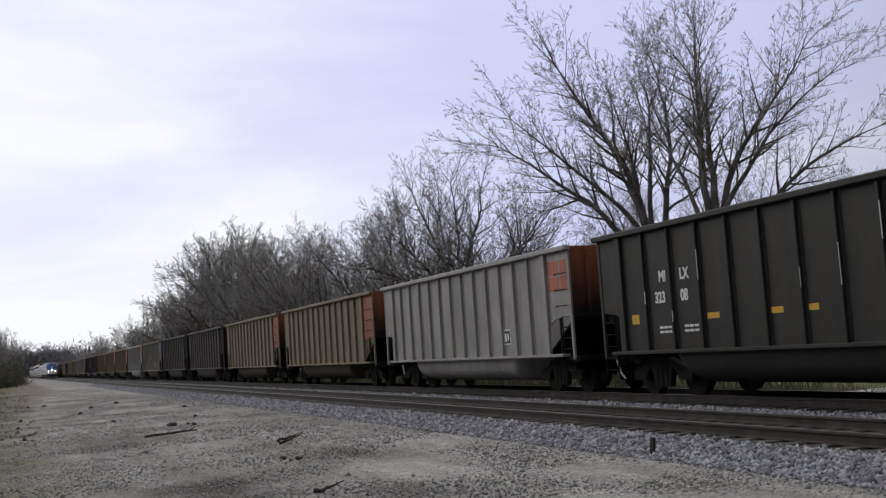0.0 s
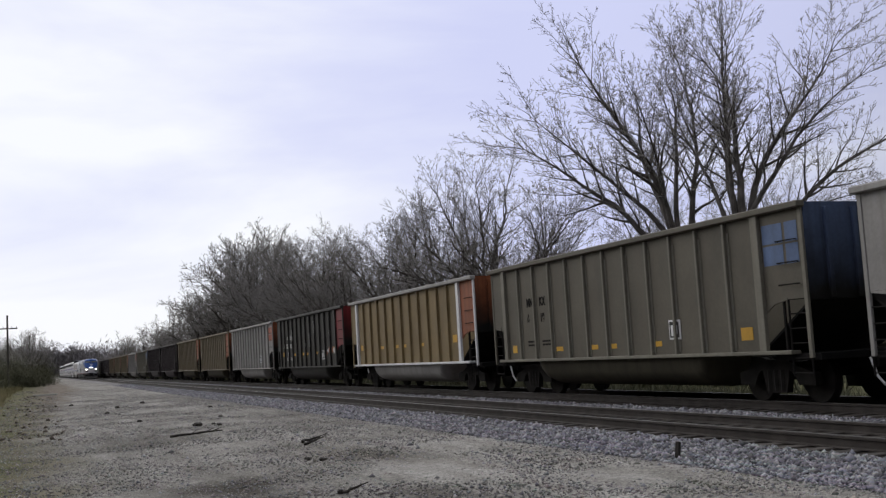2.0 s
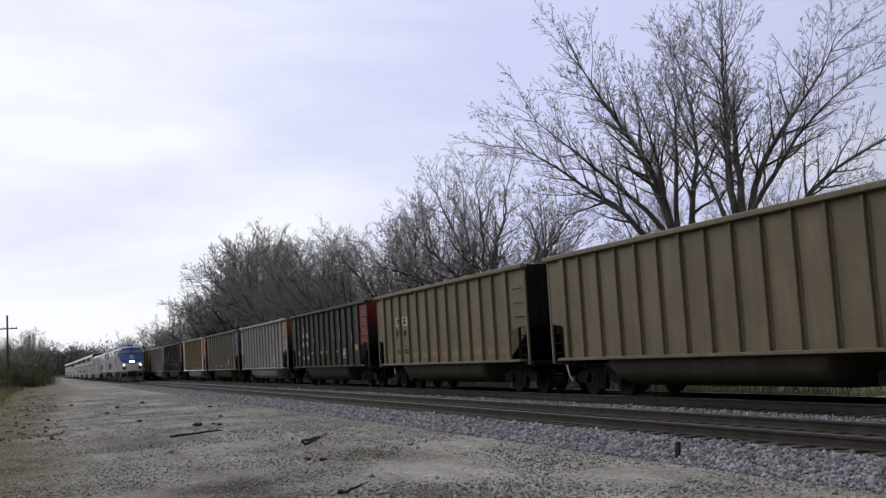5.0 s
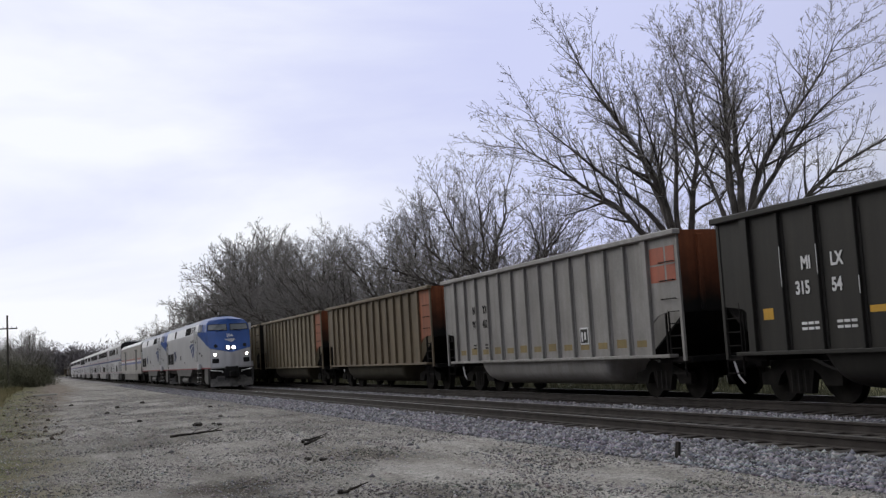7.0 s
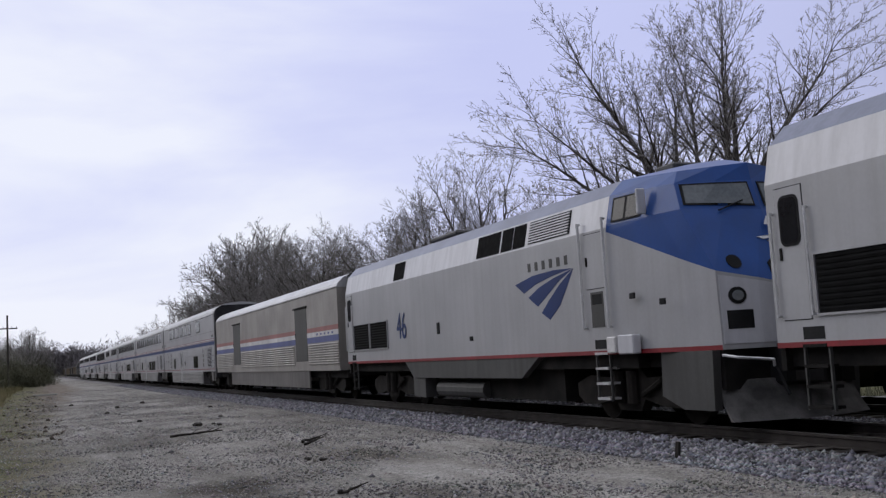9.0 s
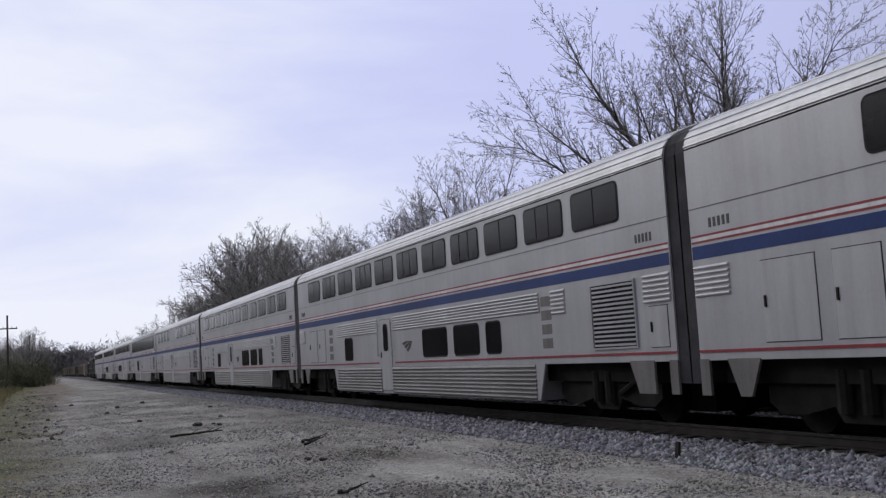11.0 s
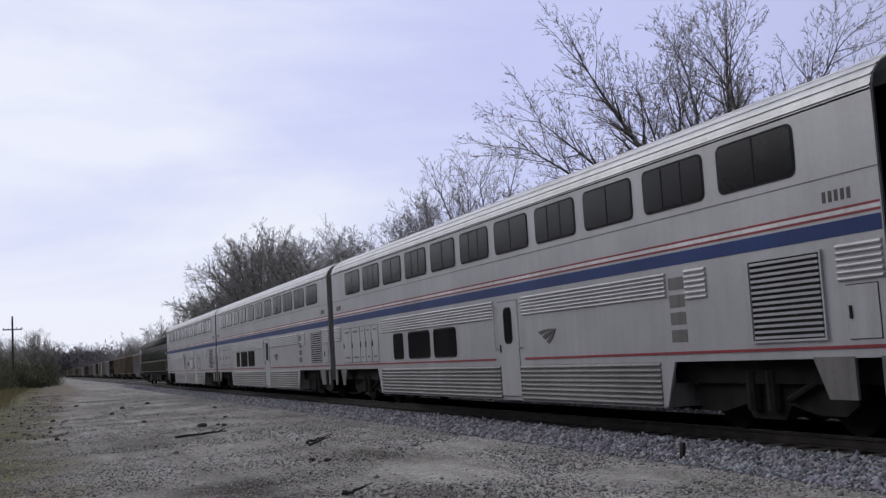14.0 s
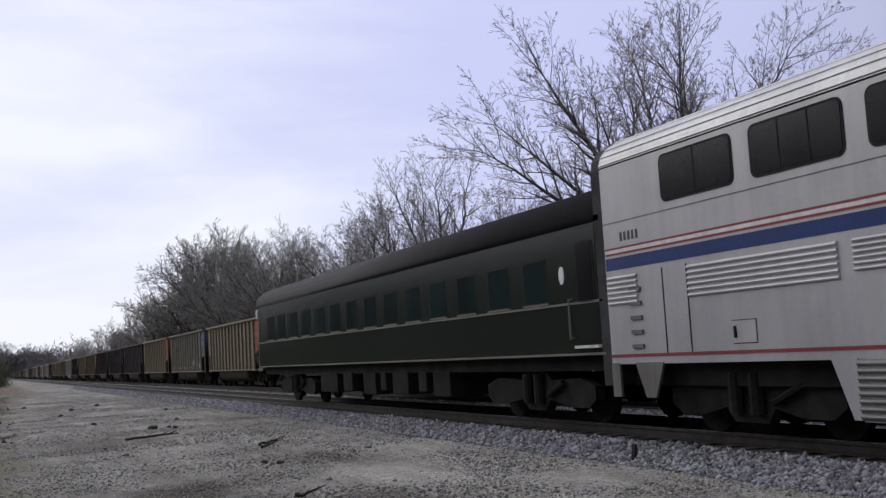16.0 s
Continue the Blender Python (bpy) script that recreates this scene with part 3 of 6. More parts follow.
    part("platform", boxes((-1.45, 1.45, -1.2, 0.1, 0.86, 0.98), (-1.45, 1.45, -BODY - 0.1, -BODY + 1.2, 0.86, 0.98), (-0.25, 0.25, -BODY - 0.25, 0.25, 0.66, 0.9)), M["soot"], car)
    if body is M["black_car"]:
        wear = random.Random(len(label))
        for k in range(1, ribs):
            if wear.random() < 0.6:
                yy, zz, ln = a + (b - a) * k / ribs, wear.uniform(1.6, 2.8), wear.uniform(0.2, 0.9)
                part("scraped_paint", boxes((-1.535 - deep - 0.003, -1.535 - deep + 0.004, yy - 0.043, yy - 0.043 + wear.uniform(0.008, 0.022), zz, min(zz + ln, 3.65))), M["white"], car)
    # the rounded tub that hangs between the trucks
    bm = bmesh.new()
    rings = []
    for yy, drop in ((-2.98, 0.0), (-3.08, 0.6), (-3.22, 0.92), (-3.4, 1.0), (-10.75, 1.0), (-10.95, 0.92), (-11.08, 0.6), (-11.16, 0.0)):
        ring = []
        for k in range(13):
            ang = math.pi * k / 12
            ring.append(bm.verts.new((-1.5 * math.copysign(abs(math.cos(ang)) ** 0.7, math.cos(ang)), yy, 0.99 - 0.72 * drop * math.sin(ang) ** 0.6)))
        rings.append(ring)
    for r0, r1 in zip(rings, rings[1:]):
        for k in range(12):
            bm.faces.new((r0[k], r0[k + 1], r1[k + 1], r1[k]))
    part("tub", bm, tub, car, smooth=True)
    for yy in (-1.72, -BODY + 1.72):
        truck_into(car, yy, 1.78, 0.457, 1.09)
    part("coupler", boxes((-0.12, 0.12, -BODY - 0.78, -BODY - 0.2, 0.72, 0.96), (-0.17, 0.17, -BODY - 0.8, -BODY - 0.6, 0.68, 1.0), bevel=0.02), M["soot"], car)
    part("brake_hose", tubes(((-0.55, -BODY - 0.35, 0.85), (-0.55, -BODY - 0.5, 0.5), 0.025), ((-0.55, -BODY - 0.5, 0.5), (-0.5, -BODY - 0.62, 0.34), 0.025)), M["white"], car, "pale brake hose")
    if marks:
        words, number, mat = marks
        for k, txt in enumerate(words):
            writing("reporting_mark", txt, 0.34, mat, car, on_side(-1.545, a - 1.70 - 0.82 * k, 2.66), bold=0.01)
        for k, txt in enumerate(number):
            writing("car_number", txt, 0.34, mat, car, on_side(-1.545, a - 1.56 - 0.92 * k, 2.2), bold=0.01)
        for k in (0, 1):
            for z in (1.42, 1.52):
                for q in range(3):
                    part("data_line", boxes((-1.546, -1.536, a - 1.95 - 0.95 * k + 0.18 * q, a - 1.81 - 0.95 * k + 0.18 * q, z, z + 0.05)), mat, car)
        if stencils:
            for k in range(2):
                part("stencil_patch", boxes((-1.541, -1.53, a - 2.02 - 0.82 * k, a - 1.42 - 0.82 * k, 2.5, 2.84)), M["cream_patch"], car, "white stencil patch behind the lettering")
    if bars:
        for z in (2.6, 2.18):
            plate = part("stencil_patch", boxes((-1.543, -1.53, -3.0, -2.6, z - 0.13, z + 0.13)), bars, car, "unreadable stencilled mark")
            part("stencil_stroke", boxes((-1.548, -1.54, -2.94, -2.84, z - 0.08, z + 0.08)), M["black_car"], plate)
            part("stencil_stroke", boxes((-1.548, -1.54, -2.78, -2.68, z - 0.08, z + 0.08)), M["black_car"], plate)
    for yy in strips:
        part("reflector", boxes((-1.541, -1.53, yy - 0.05, yy + 0.05, 1.3, 1.82)), M["faded_yellow"], car, "faded upright yellow reflector strip")
    if panel:
        pc = -10.8 if panel is True else panel
        part("test_plate", boxes((-1.56, -1.53, pc - 0.22, pc + 0.22, 1.38, 1.82)), M["white"], car, "white framed inspection panel")
        part("test_plate_field", boxes((-1.57, -1.555, pc - 0.18, pc + 0.18, 1.42, 1.78)), M["black_car"], car)
        part("test_plate_marks", boxes((-1.578, -1.565, pc - 0.12, pc - 0.04, 1.5, 1.7), (-1.578, -1.565, pc + 0.04, pc + 0.12, 1.46, 1.7)), M["white"], car)
    return car


def graffiti(car, seed):
    """A faded spray-painted patch low on the flank."""
    r = random.Random(seed)
    for k in range(6):
        y, z, s = -11.4 - 0.3 * k, 1.75 + r.uniform(-0.12, 0.12), r.uniform(0.14, 0.26)
        pts = [(y + s * r.uniform(0.5, 1.1) * math.cos(q), z + 0.8 * s * r.uniform(0.5, 1.1) * math.sin(q)) for q in [2 * math.pi * j / 9 for j in range(9)]]
        part("spray_patch", slab(bmesh.new(), pts, -1.541 - 0.0008 * k, -1.53), M["orange"] if k % 2 == 0 else M["white"], car, "faded spray paint")


coal_cars = []
KINDS = {
    "K": dict(body=M["black_car"], end=M["red"], marks=(("MI", "LX"), ("323", "08"), M["white"]), panel=True, label="black gondola coal car with a red rear end, sooty"),
    "k": dict(body=M["black_car"], end=M["red"], marks=(("MI", "LX"), ("315", "54"), M["white"]), panel=True, label="black gondola coal car with a red rear end and yellow patches"),
    "q": dict(body=M["black_car"], end=M["red"], marks=(("MI", "LX"), ("314", "70"), M["white"]), panel=True, label="black gondola coal car with a red rear end and white lettering"),
    "t": dict(tub=M["shaded_tub"], body=M["tan_car"], end=M["orange"], ribs=12, bars=M["white"], yellow=False, strips=(-1.4,), label="weathered tan gondola coal car with pale stencils"),
    "S": dict(body=M["tan_car"], ribs=12, marks=(("SP", "SX"), ("67", "14"), M["soot"]), stencils=True, yellow=False, plates=True, strips=(-1.3,), tub=M["shaded_tub"], label="weathered tan gondola coal car with black and white lettering"),
    "g": dict(body=M["grey_car"], ribs=13, marks=(("ND", "YX"), ("96", "417"), M["soot"]), panel=-10.1, plates=True, yellow=False, patch=M["faded_red_mark"], label="bare aluminium gondola coal car with faded yellow stencils"),
    "G": dict(body=M["grey_car"], patch=M["faded_red_mark"], ribs=13, panel=True, yellow=False, label="bare aluminium gondola coal car, orange patch at its rear"),
    "T": dict(tub=M["shaded_tub"], body=M["tan_car"], end=M["orange"], ribs=13, yellow=False, label="weathered tan gondola coal car with an orange rear end"),
    "B": dict(tub=M["shaded_tub"], body=M["brown_car"], end=M["orange"], ribs=13, bars=M["white"], yellow=False, label="rusty brown gondola coal car with an orange rear end"),
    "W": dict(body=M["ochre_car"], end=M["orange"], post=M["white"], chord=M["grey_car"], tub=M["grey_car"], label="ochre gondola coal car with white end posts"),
    "O": dict(body=M["olive_car"], post=M["olive_rib"], marks=(("MN", "KX"), ("6", "19"), M["soot"]), yellow_z=1.3, patch=M["blue_patch"], panel=-10.2, tub=M["shaded_tub"], label="dusty olive gondola coal car with blue rear patches"),
    "R": dict(body=M["khaki_car"], post=M["khaki_rib"], end=M["red"], marks=(("O", "FI"), ("1", "229"), M["soot"]), yellow=False, strips=(-1.3, -8.35, -10.37), panel=-9.72, tub=M["shaded_tub"], label="grimy khaki gondola coal car with a red rear end"),
    "D": dict(body=M["maroon_car"], end=M["soot"], yellow=False, label="dark maroon gondola coal car, sooty"),
}
# order of the cars, from the one at the rear of the visible line forwards
ORDER = {17: "T", 16: "O", 15: "t", 14: "D", 13: "D", 12: "D", 11: "B", 0: "K", 1: "W", 2: "O", 3: "G", 4: "q", 5: "S", 6: "T", 7: "B", 8: "g", 9: "k", 10: "R",
         -1: "G", -2: "T", -3: "T", -4: "D", -5: "D", -6: "O", -7: "G", -8: "T", -9: "T", -10: "B"}
rng = random.Random(4)
made_kinds = {}
for i in range(-28, 20):
    kind = ORDER.get(i) or rng.choice("TTBBDDqGOT")
    if kind not in made_kinds:
        made_kinds[kind] = coal_car(**KINDS[kind])
        if kind == "K":
            graffiti(made_kinds[kind], 3)
        coal_cars.append((i, made_kinds[kind]))
    else:
        coal_cars.append((i, copy_thing(made_kinds[kind], Matrix())))
# ---- passenger train: y = 0 at a vehicle's leading end and runs positive to its rear ----
NOSE_V, NOSE_0 = 35.92, 16.2 + 35.92 * 8.3
passenger_cars = []
M["silver"] = paint("dusty_stainless_steel", (0.365, 0.363, 0.375), 0.42, 0.22, grit=0.14, metal=0.25, streak_col=(0.20, 0.19, 0.18), spread=0.1, spec=0.5)
M["roof"] = paint("brushed_roof_steel", (0.47, 0.47, 0.48), 0.38, 0.3, grit=0.14, metal=0.35, streak_col=(0.2, 0.2, 0.2), spread=0.1)
M["loco"] = paint("locomotive_silver_paint", (0.37, 0.37, 0.375), 0.36, 0.2, grit=0.12, streak_col=(0.2, 0.185, 0.165), spread=0.08, spec=0.5)
M["pale"] = paint("pale_silver_band", (0.52, 0.52, 0.54), 0.36, 0.2, spread=0.06, grit=0.1)
M["blue"] = paint("blue_paint", (0.016, 0.06, 0.225), 0.33, 0.2, grit=0.12, streak_col=(0.03, 0.06, 0.15), spec=0.3)
# roof blue paled to lavender: sky reflection put into the colour, under sooty streaks
M["bluegrey"] = paint("sooty_sky_paled_roof", (0.15, 0.165, 0.225), 0.4, 0.4, streak_col=(0.09, 0.1, 0.13))
M["navy"] = paint("navy_stripe", (0.014, 0.034, 0.125), 0.5, 0.15, streak_col=(0.03, 0.035, 0.09), spec=0.2)
M["stripe"] = paint("red_stripe", (0.21, 0.018, 0.024), 0.5, 0.2)
M["glass"] = material("dark_tinted_glass", (0.006, 0.006, 0.007), (0.016, 0.016, 0.018), 1.3, 0.15, spec=0.22)
M["mesh"] = material("black_intake_mesh", (0.004, 0.004, 0.004), (0.012, 0.012, 0.012), 6.0, 0.9, spec=0.05)
M["wind"] = material("windscreen_glass", (0.10, 0.115, 0.125), (0.17, 0.18, 0.185), 1.3, 0.1, spec=0.6)
M["rubber"] = material("dull_black_rubber", (0.009, 0.009, 0.01), (0.022, 0.022, 0.022), 2.0, 0.75, spec=0.15)
M["bellows"] = material("worn_grey_rubber_bellows", (0.018, 0.018, 0.02), (0.05, 0.05, 0.053), 1.2, 0.8, spec=0.15)
M["under"] = material("grimy_underframe", (0.007, 0.007, 0.007), (0.022, 0.02, 0.018), 1.6, 0.85, spec=0.12)
M["tank"] = paint("grey_tank_paint", (0.055, 0.055, 0.053), 0.6, 0.5)
M["door"] = paint("steel_door", (0.40, 0.40, 0.41), 0.42, 0.3, grit=0.14, metal=0.25, streak_col=(0.16, 0.15, 0.14), spread=0.06)
M["chrome"] = material("bright_handrail", (0.55, 0.55, 0.55), (0.7, 0.7, 0.7), 3.0, 0.3, 0.35)
M["lamp"] = material("lit_headlamp", (0.9, 0.9, 0.85), (1, 1, 0.95), 3.0, 0.2, emit=((1.0, 0.9, 0.93), 40))
M["plow"] = material("dusty_dark_steel", (0.035, 0.034, 0.033), (0.11, 0.105, 0.1), 3.0, 0.85)
M["ditch"] = material("lit_ditch_lamp", (0.9, 0.85, 0.7), (1, 0.95, 0.8), 3.0, 0.2, emit=((1.0, 0.88, 0.75), 18))
M["green"] = paint("dark_green_coach_paint", (0.013, 0.018, 0.014), 0.16, 0.3, streak_col=(0.03, 0.03, 0.026), spec=0.55, grit=0.1)
M["greenroof"] = paint("black_roof_paint", (0.0135, 0.012, 0.0135), 0.7, 0.4, streak_col=(0.02, 0.018, 0.02), spec=0.15)
M["tealglass"] = material("green_tinted_glass", (0.006, 0.010, 0.010), (0.015, 0.032, 0.03), 0.5, 0.04, spec=0.5)
M["trim"] = paint("dull_cream_line", (0.13, 0.125, 0.10), 0.5, 0.4)
M["cream"] = paint("white_band", (0.6, 0.59, 0.58), 0.45, 0.25)
M["faded"] = paint("faded_red_band", (0.30, 0.12, 0.11), 0.5, 0.3)
M["fadeblue"] = paint("faded_blue_band", (0.09, 0.11, 0.26), 0.5, 0.3)
M["lowskirt"] = paint("road_grimed_fluting", (0.165, 0.16, 0.157), 0.5, 0.3, metal=0.2, streak_col=(0.1, 0.095, 0.09))
M["bagg"] = paint("dusty_baggage_car_steel", (0.29, 0.272, 0.25), 0.5, 0.3, metal=0.15, streak_col=(0.17, 0.155, 0.14))
M["dirtyskirt"] = paint("dirty_fluted_skirt", (0.13, 0.122, 0.115), 0.6, 0.4, metal=0.1)

W = 1.55


def rounded(y0, y1, z0, z1, r, n=4):
    pts = []
    for cy, cz, a0 in ((y1 - r, z1 - r, 0), (y0 + r, z1 - r, 90), (y0 + r, z0 + r, 180), (y1 - r, z0 + r, 270)):
        for k in range(n + 1):
            a = radians(a0 + 90 * k / n)
            pts.append((cy + r * math.cos(a), cz + r * math.sin(a)))
    return pts


def pane(parent, y0, y1, z0, z1, x=W, r=0.08, name="window", mat=None, bars=0, lift=0.012, sides=(-1, 1)):
    """A window on each flank: rubber gasket and a dark pane set in it."""
    for sx in sides:
        f = part(name, slab(bmesh.new(), rounded(y0 - 0.035, y1 + 0.035, z0 - 0.035, z1 + 0.035, r + 0.03), *sorted((sx * (x - 0.03), sx * (x + lift)))), M["rubber"], parent)
        part("pane", slab(bmesh.new(), rounded(y0, y1, z0, z1, r), *sorted((sx * (x - 0.02), sx * (x + lift + 0.006)))), mat or M["glass"], f)
        for k in range(bars):
            yc = y0 + (y1 - y0) * (k + 1) / (bars + 1)
            part("mullion", boxes((*sorted((sx * x, sx * (x + lift + 0.012))), yc - 0.012, yc + 0.012, z0, z1)), M["rubber"], f)


def band(parent, name, y0, y1, z0, z1, mat, x=W, lift=0.004, sides=(-1, 1)):
    for sx in sides:
        part(name, boxes((*sorted((sx * (x - 0.01), sx * (x + lift))), y0, y1, z0, z1)), mat, parent)


def flutes(parent, y0, y1, z0, z1, n, mat, x=W, sides=(-1, 1), deep=0.032):
    """A pressed panel of rounded horizontal corrugations."""
    p = (z1 - z0) / n
    for sx in sides:
        bm = bmesh.new()
        prof = [(sx * (x - 0.005), z0)]
        for k in range(n):
            for f, d in ((0.12, 0.0), (0.3, 0.8), (0.5, 1.0), (0.7, 0.8), (0.88, 0.0)):
                prof.append((sx * (x + 0.003 + deep * d), z0 + (k + f) * p))
        prof.append((sx * (x - 0.005), z1))
        prism(bm, prof, y0, y1)
        part("fluted_panel", bm, mat, parent)


def louvre(parent, y0, y1, z0, z1, n, x=W, sides=(-1, 1), mat=None):
    for sx in sides:
        f = part("louvre", boxes((*sorted((sx * (x - 0.02), sx * (x + 0.008))), y0, y1, z0, z1)), M["rubber"], parent)
        slat = mesh_of(boxes((*sorted((sx * x, sx * (x + 0.03))), y0 + 0.03, y1 - 0.03, -0.018, 0.018)), "slat", mat or M["silver"])
        for k in range(n):
            sharing("slat", slat, f, pose(0, 0, z0 + (z1 - z0) * (k + 0.5) / n))
        e = 0.03
        part("louvre_frame", boxes((*sorted((sx * x, sx * (x + 0.035))), y0 - e, y0, z0 - e, z1 + e), (*sorted((sx * x, sx * (x + 0.035))), y1, y1 + e, z0 - e, z1 + e),
                                   (*sorted((sx * x, sx * (x + 0.035))), y0, y1, z1, z1 + e), (*sorted((sx * x, sx * (x + 0.035))), y0, y1, z0 - e, z0)), M["silver"], f)


def hatch(parent, y0, y1, z0, z1, name="hatch", mat=None, x=W, sides=(-1, 1), gap=0.012):
    """A flush door or cover with a dark joint round it."""
    for sx in sides:
        f = part(name, boxes((*sorted((sx * (x - 0.02), sx * (x + 0.003))), y0, y1, z0, z1)), M["rubber"], parent)
        part("leaf", boxes((*sorted((sx * (x - 0.01), sx * (x + 0.012))), y0 + gap, y1 - gap, z0 + gap, z1 - gap)), mat or M["door"], f)
        part("latch", boxes((*sorted((sx * x, sx * (x + 0.03))), y1 - 0.09, y1 - 0.05, (z0 + z1) / 2 - 0.08, (z0 + z1) / 2 + 0.08)), M["under"], f)


def bar(parent, y, z0, z1, x=W, out=0.07, r=0.02, sides=(-1, 1), mat=None):
    for sx in sides:
        part("handrail", tubes(((sx * (x + out), y, z0), (sx * (x + out), y, z1), r), ((sx * x, y, z0 + 0.02), (sx * (x + out), y, z0 + 0.02), r * 0.8),
                               ((sx * x, y, z1 - 0.02), (sx * (x + out), y, z1 - 0.02), r * 0.8)), mat or M["chrome"], parent)


def emblem(parent, y, z, size, mat, x=W, front=False):
    """Three curved blades, fanned out like a bent road."""
    blades = [[(-1.35, 0.40), (-0.55, 0.43), (0.35, 0.40), (1.2, 0.28), (0.8, 0.08), (0.25, 0.22), (-0.45, 0.32)],
              [(-1.35, 0.39), (-0.55, 0.28), (0.1, 0.15), (0.6, -0.02), (0.2, -0.22), (-0.35, 0.02), (-0.8, 0.22)],
              [(-1.35, 0.38), (-0.8, 0.15), (-0.35, -0.10), (0.05, -0.35), (-0.3, -0.5), (-0.75, -0.25), (-1.1, 0.1)]]
    for pts in blades:
        bm = bmesh.new()
        slab(bm, [(y + a * size, z + b * size) for a, b in pts], -x - 0.006, -x + 0.004)
        part("emblem_blade", bm, mat, parent)


def lettering_bars(parent, y0, y1, z, h, mat, x=W, n=6):
    w = (y1 - y0) / n
    for k in range(n):
        part("lettering_bar", boxes((-x - 0.006, -x + 0.003, y0 + w * k + w * 0.3, y0 + w * (k + 1) - w * 0.3, z - h / 2, z + h / 2)), mat, parent)


def passenger_truck(parent, y, base=2.6, mat=None):
    mat = mat or M["under"]
    h = base / 2
    t = part("truck", boxes((-1.1, 1.1, y - 0.25, y + 0.25, 0.4, 0.85)), mat, parent, "grimy black truck")
    for sx in (-1, 1):
        x0, x1 = sorted((sx * 1.02, sx * 1.2))
        part("side_frame", slab(bmesh.new(), [(y - h - 0.5, 0.45), (y - h - 0.5, 0.68), (y - h, 0.82), (y - 0.6, 0.78), (y - 0.4, 0.95), (y + 0.4, 0.95), (y + 0.6, 0.78), (y + h, 0.82),
                                              (y + h + 0.5, 0.68), (y + h + 0.5, 0.45), (y + h + 0.25, 0.30), (y + h - 0.25, 0.30), (y + 0.5, 0.42), (y + 0.35, 0.22), (y - 0.35, 0.22),
                                              (y - 0.5, 0.42), (y - h + 0.25, 0.30), (y - h - 0.25, 0.30)], x0, x1), M["iron"], t)
        for k in (-0.22, 0.22):
            part("spring", tubes(((sx * 1.24, y + k, 0.35), (sx * 1.24, y + k, 0.9), 0.12), n=10), M["iron"], t)
        part("damper", tubes(((sx * 1.26, y - 0.55, 0.5), (sx * 1.26, y - 1.15, 0.75), 0.05)), M["iron"], t)
        for wy in (-h, h):
            c = Vector((sx * 0.72, y + wy, 0.457))
            bm = bmesh.new()
            tube(bm, c - Vector((0.07 * sx, 0, 0)), c + Vector((0.06 * sx, 0, 0)), 0.457, n=20)
            tube(bm, c, c + Vector((0.42 * sx, 0, 0)), 0.13, n=10)
            part("wheel", bm, M["iron"], t)
    return t


ROOF = [(1.55, 4.20), (1.535, 4.34), (1.47, 4.47), (1.34, 4.59), (1.08, 4.72), (0.6, 4.84), (0.0, 4.88)]


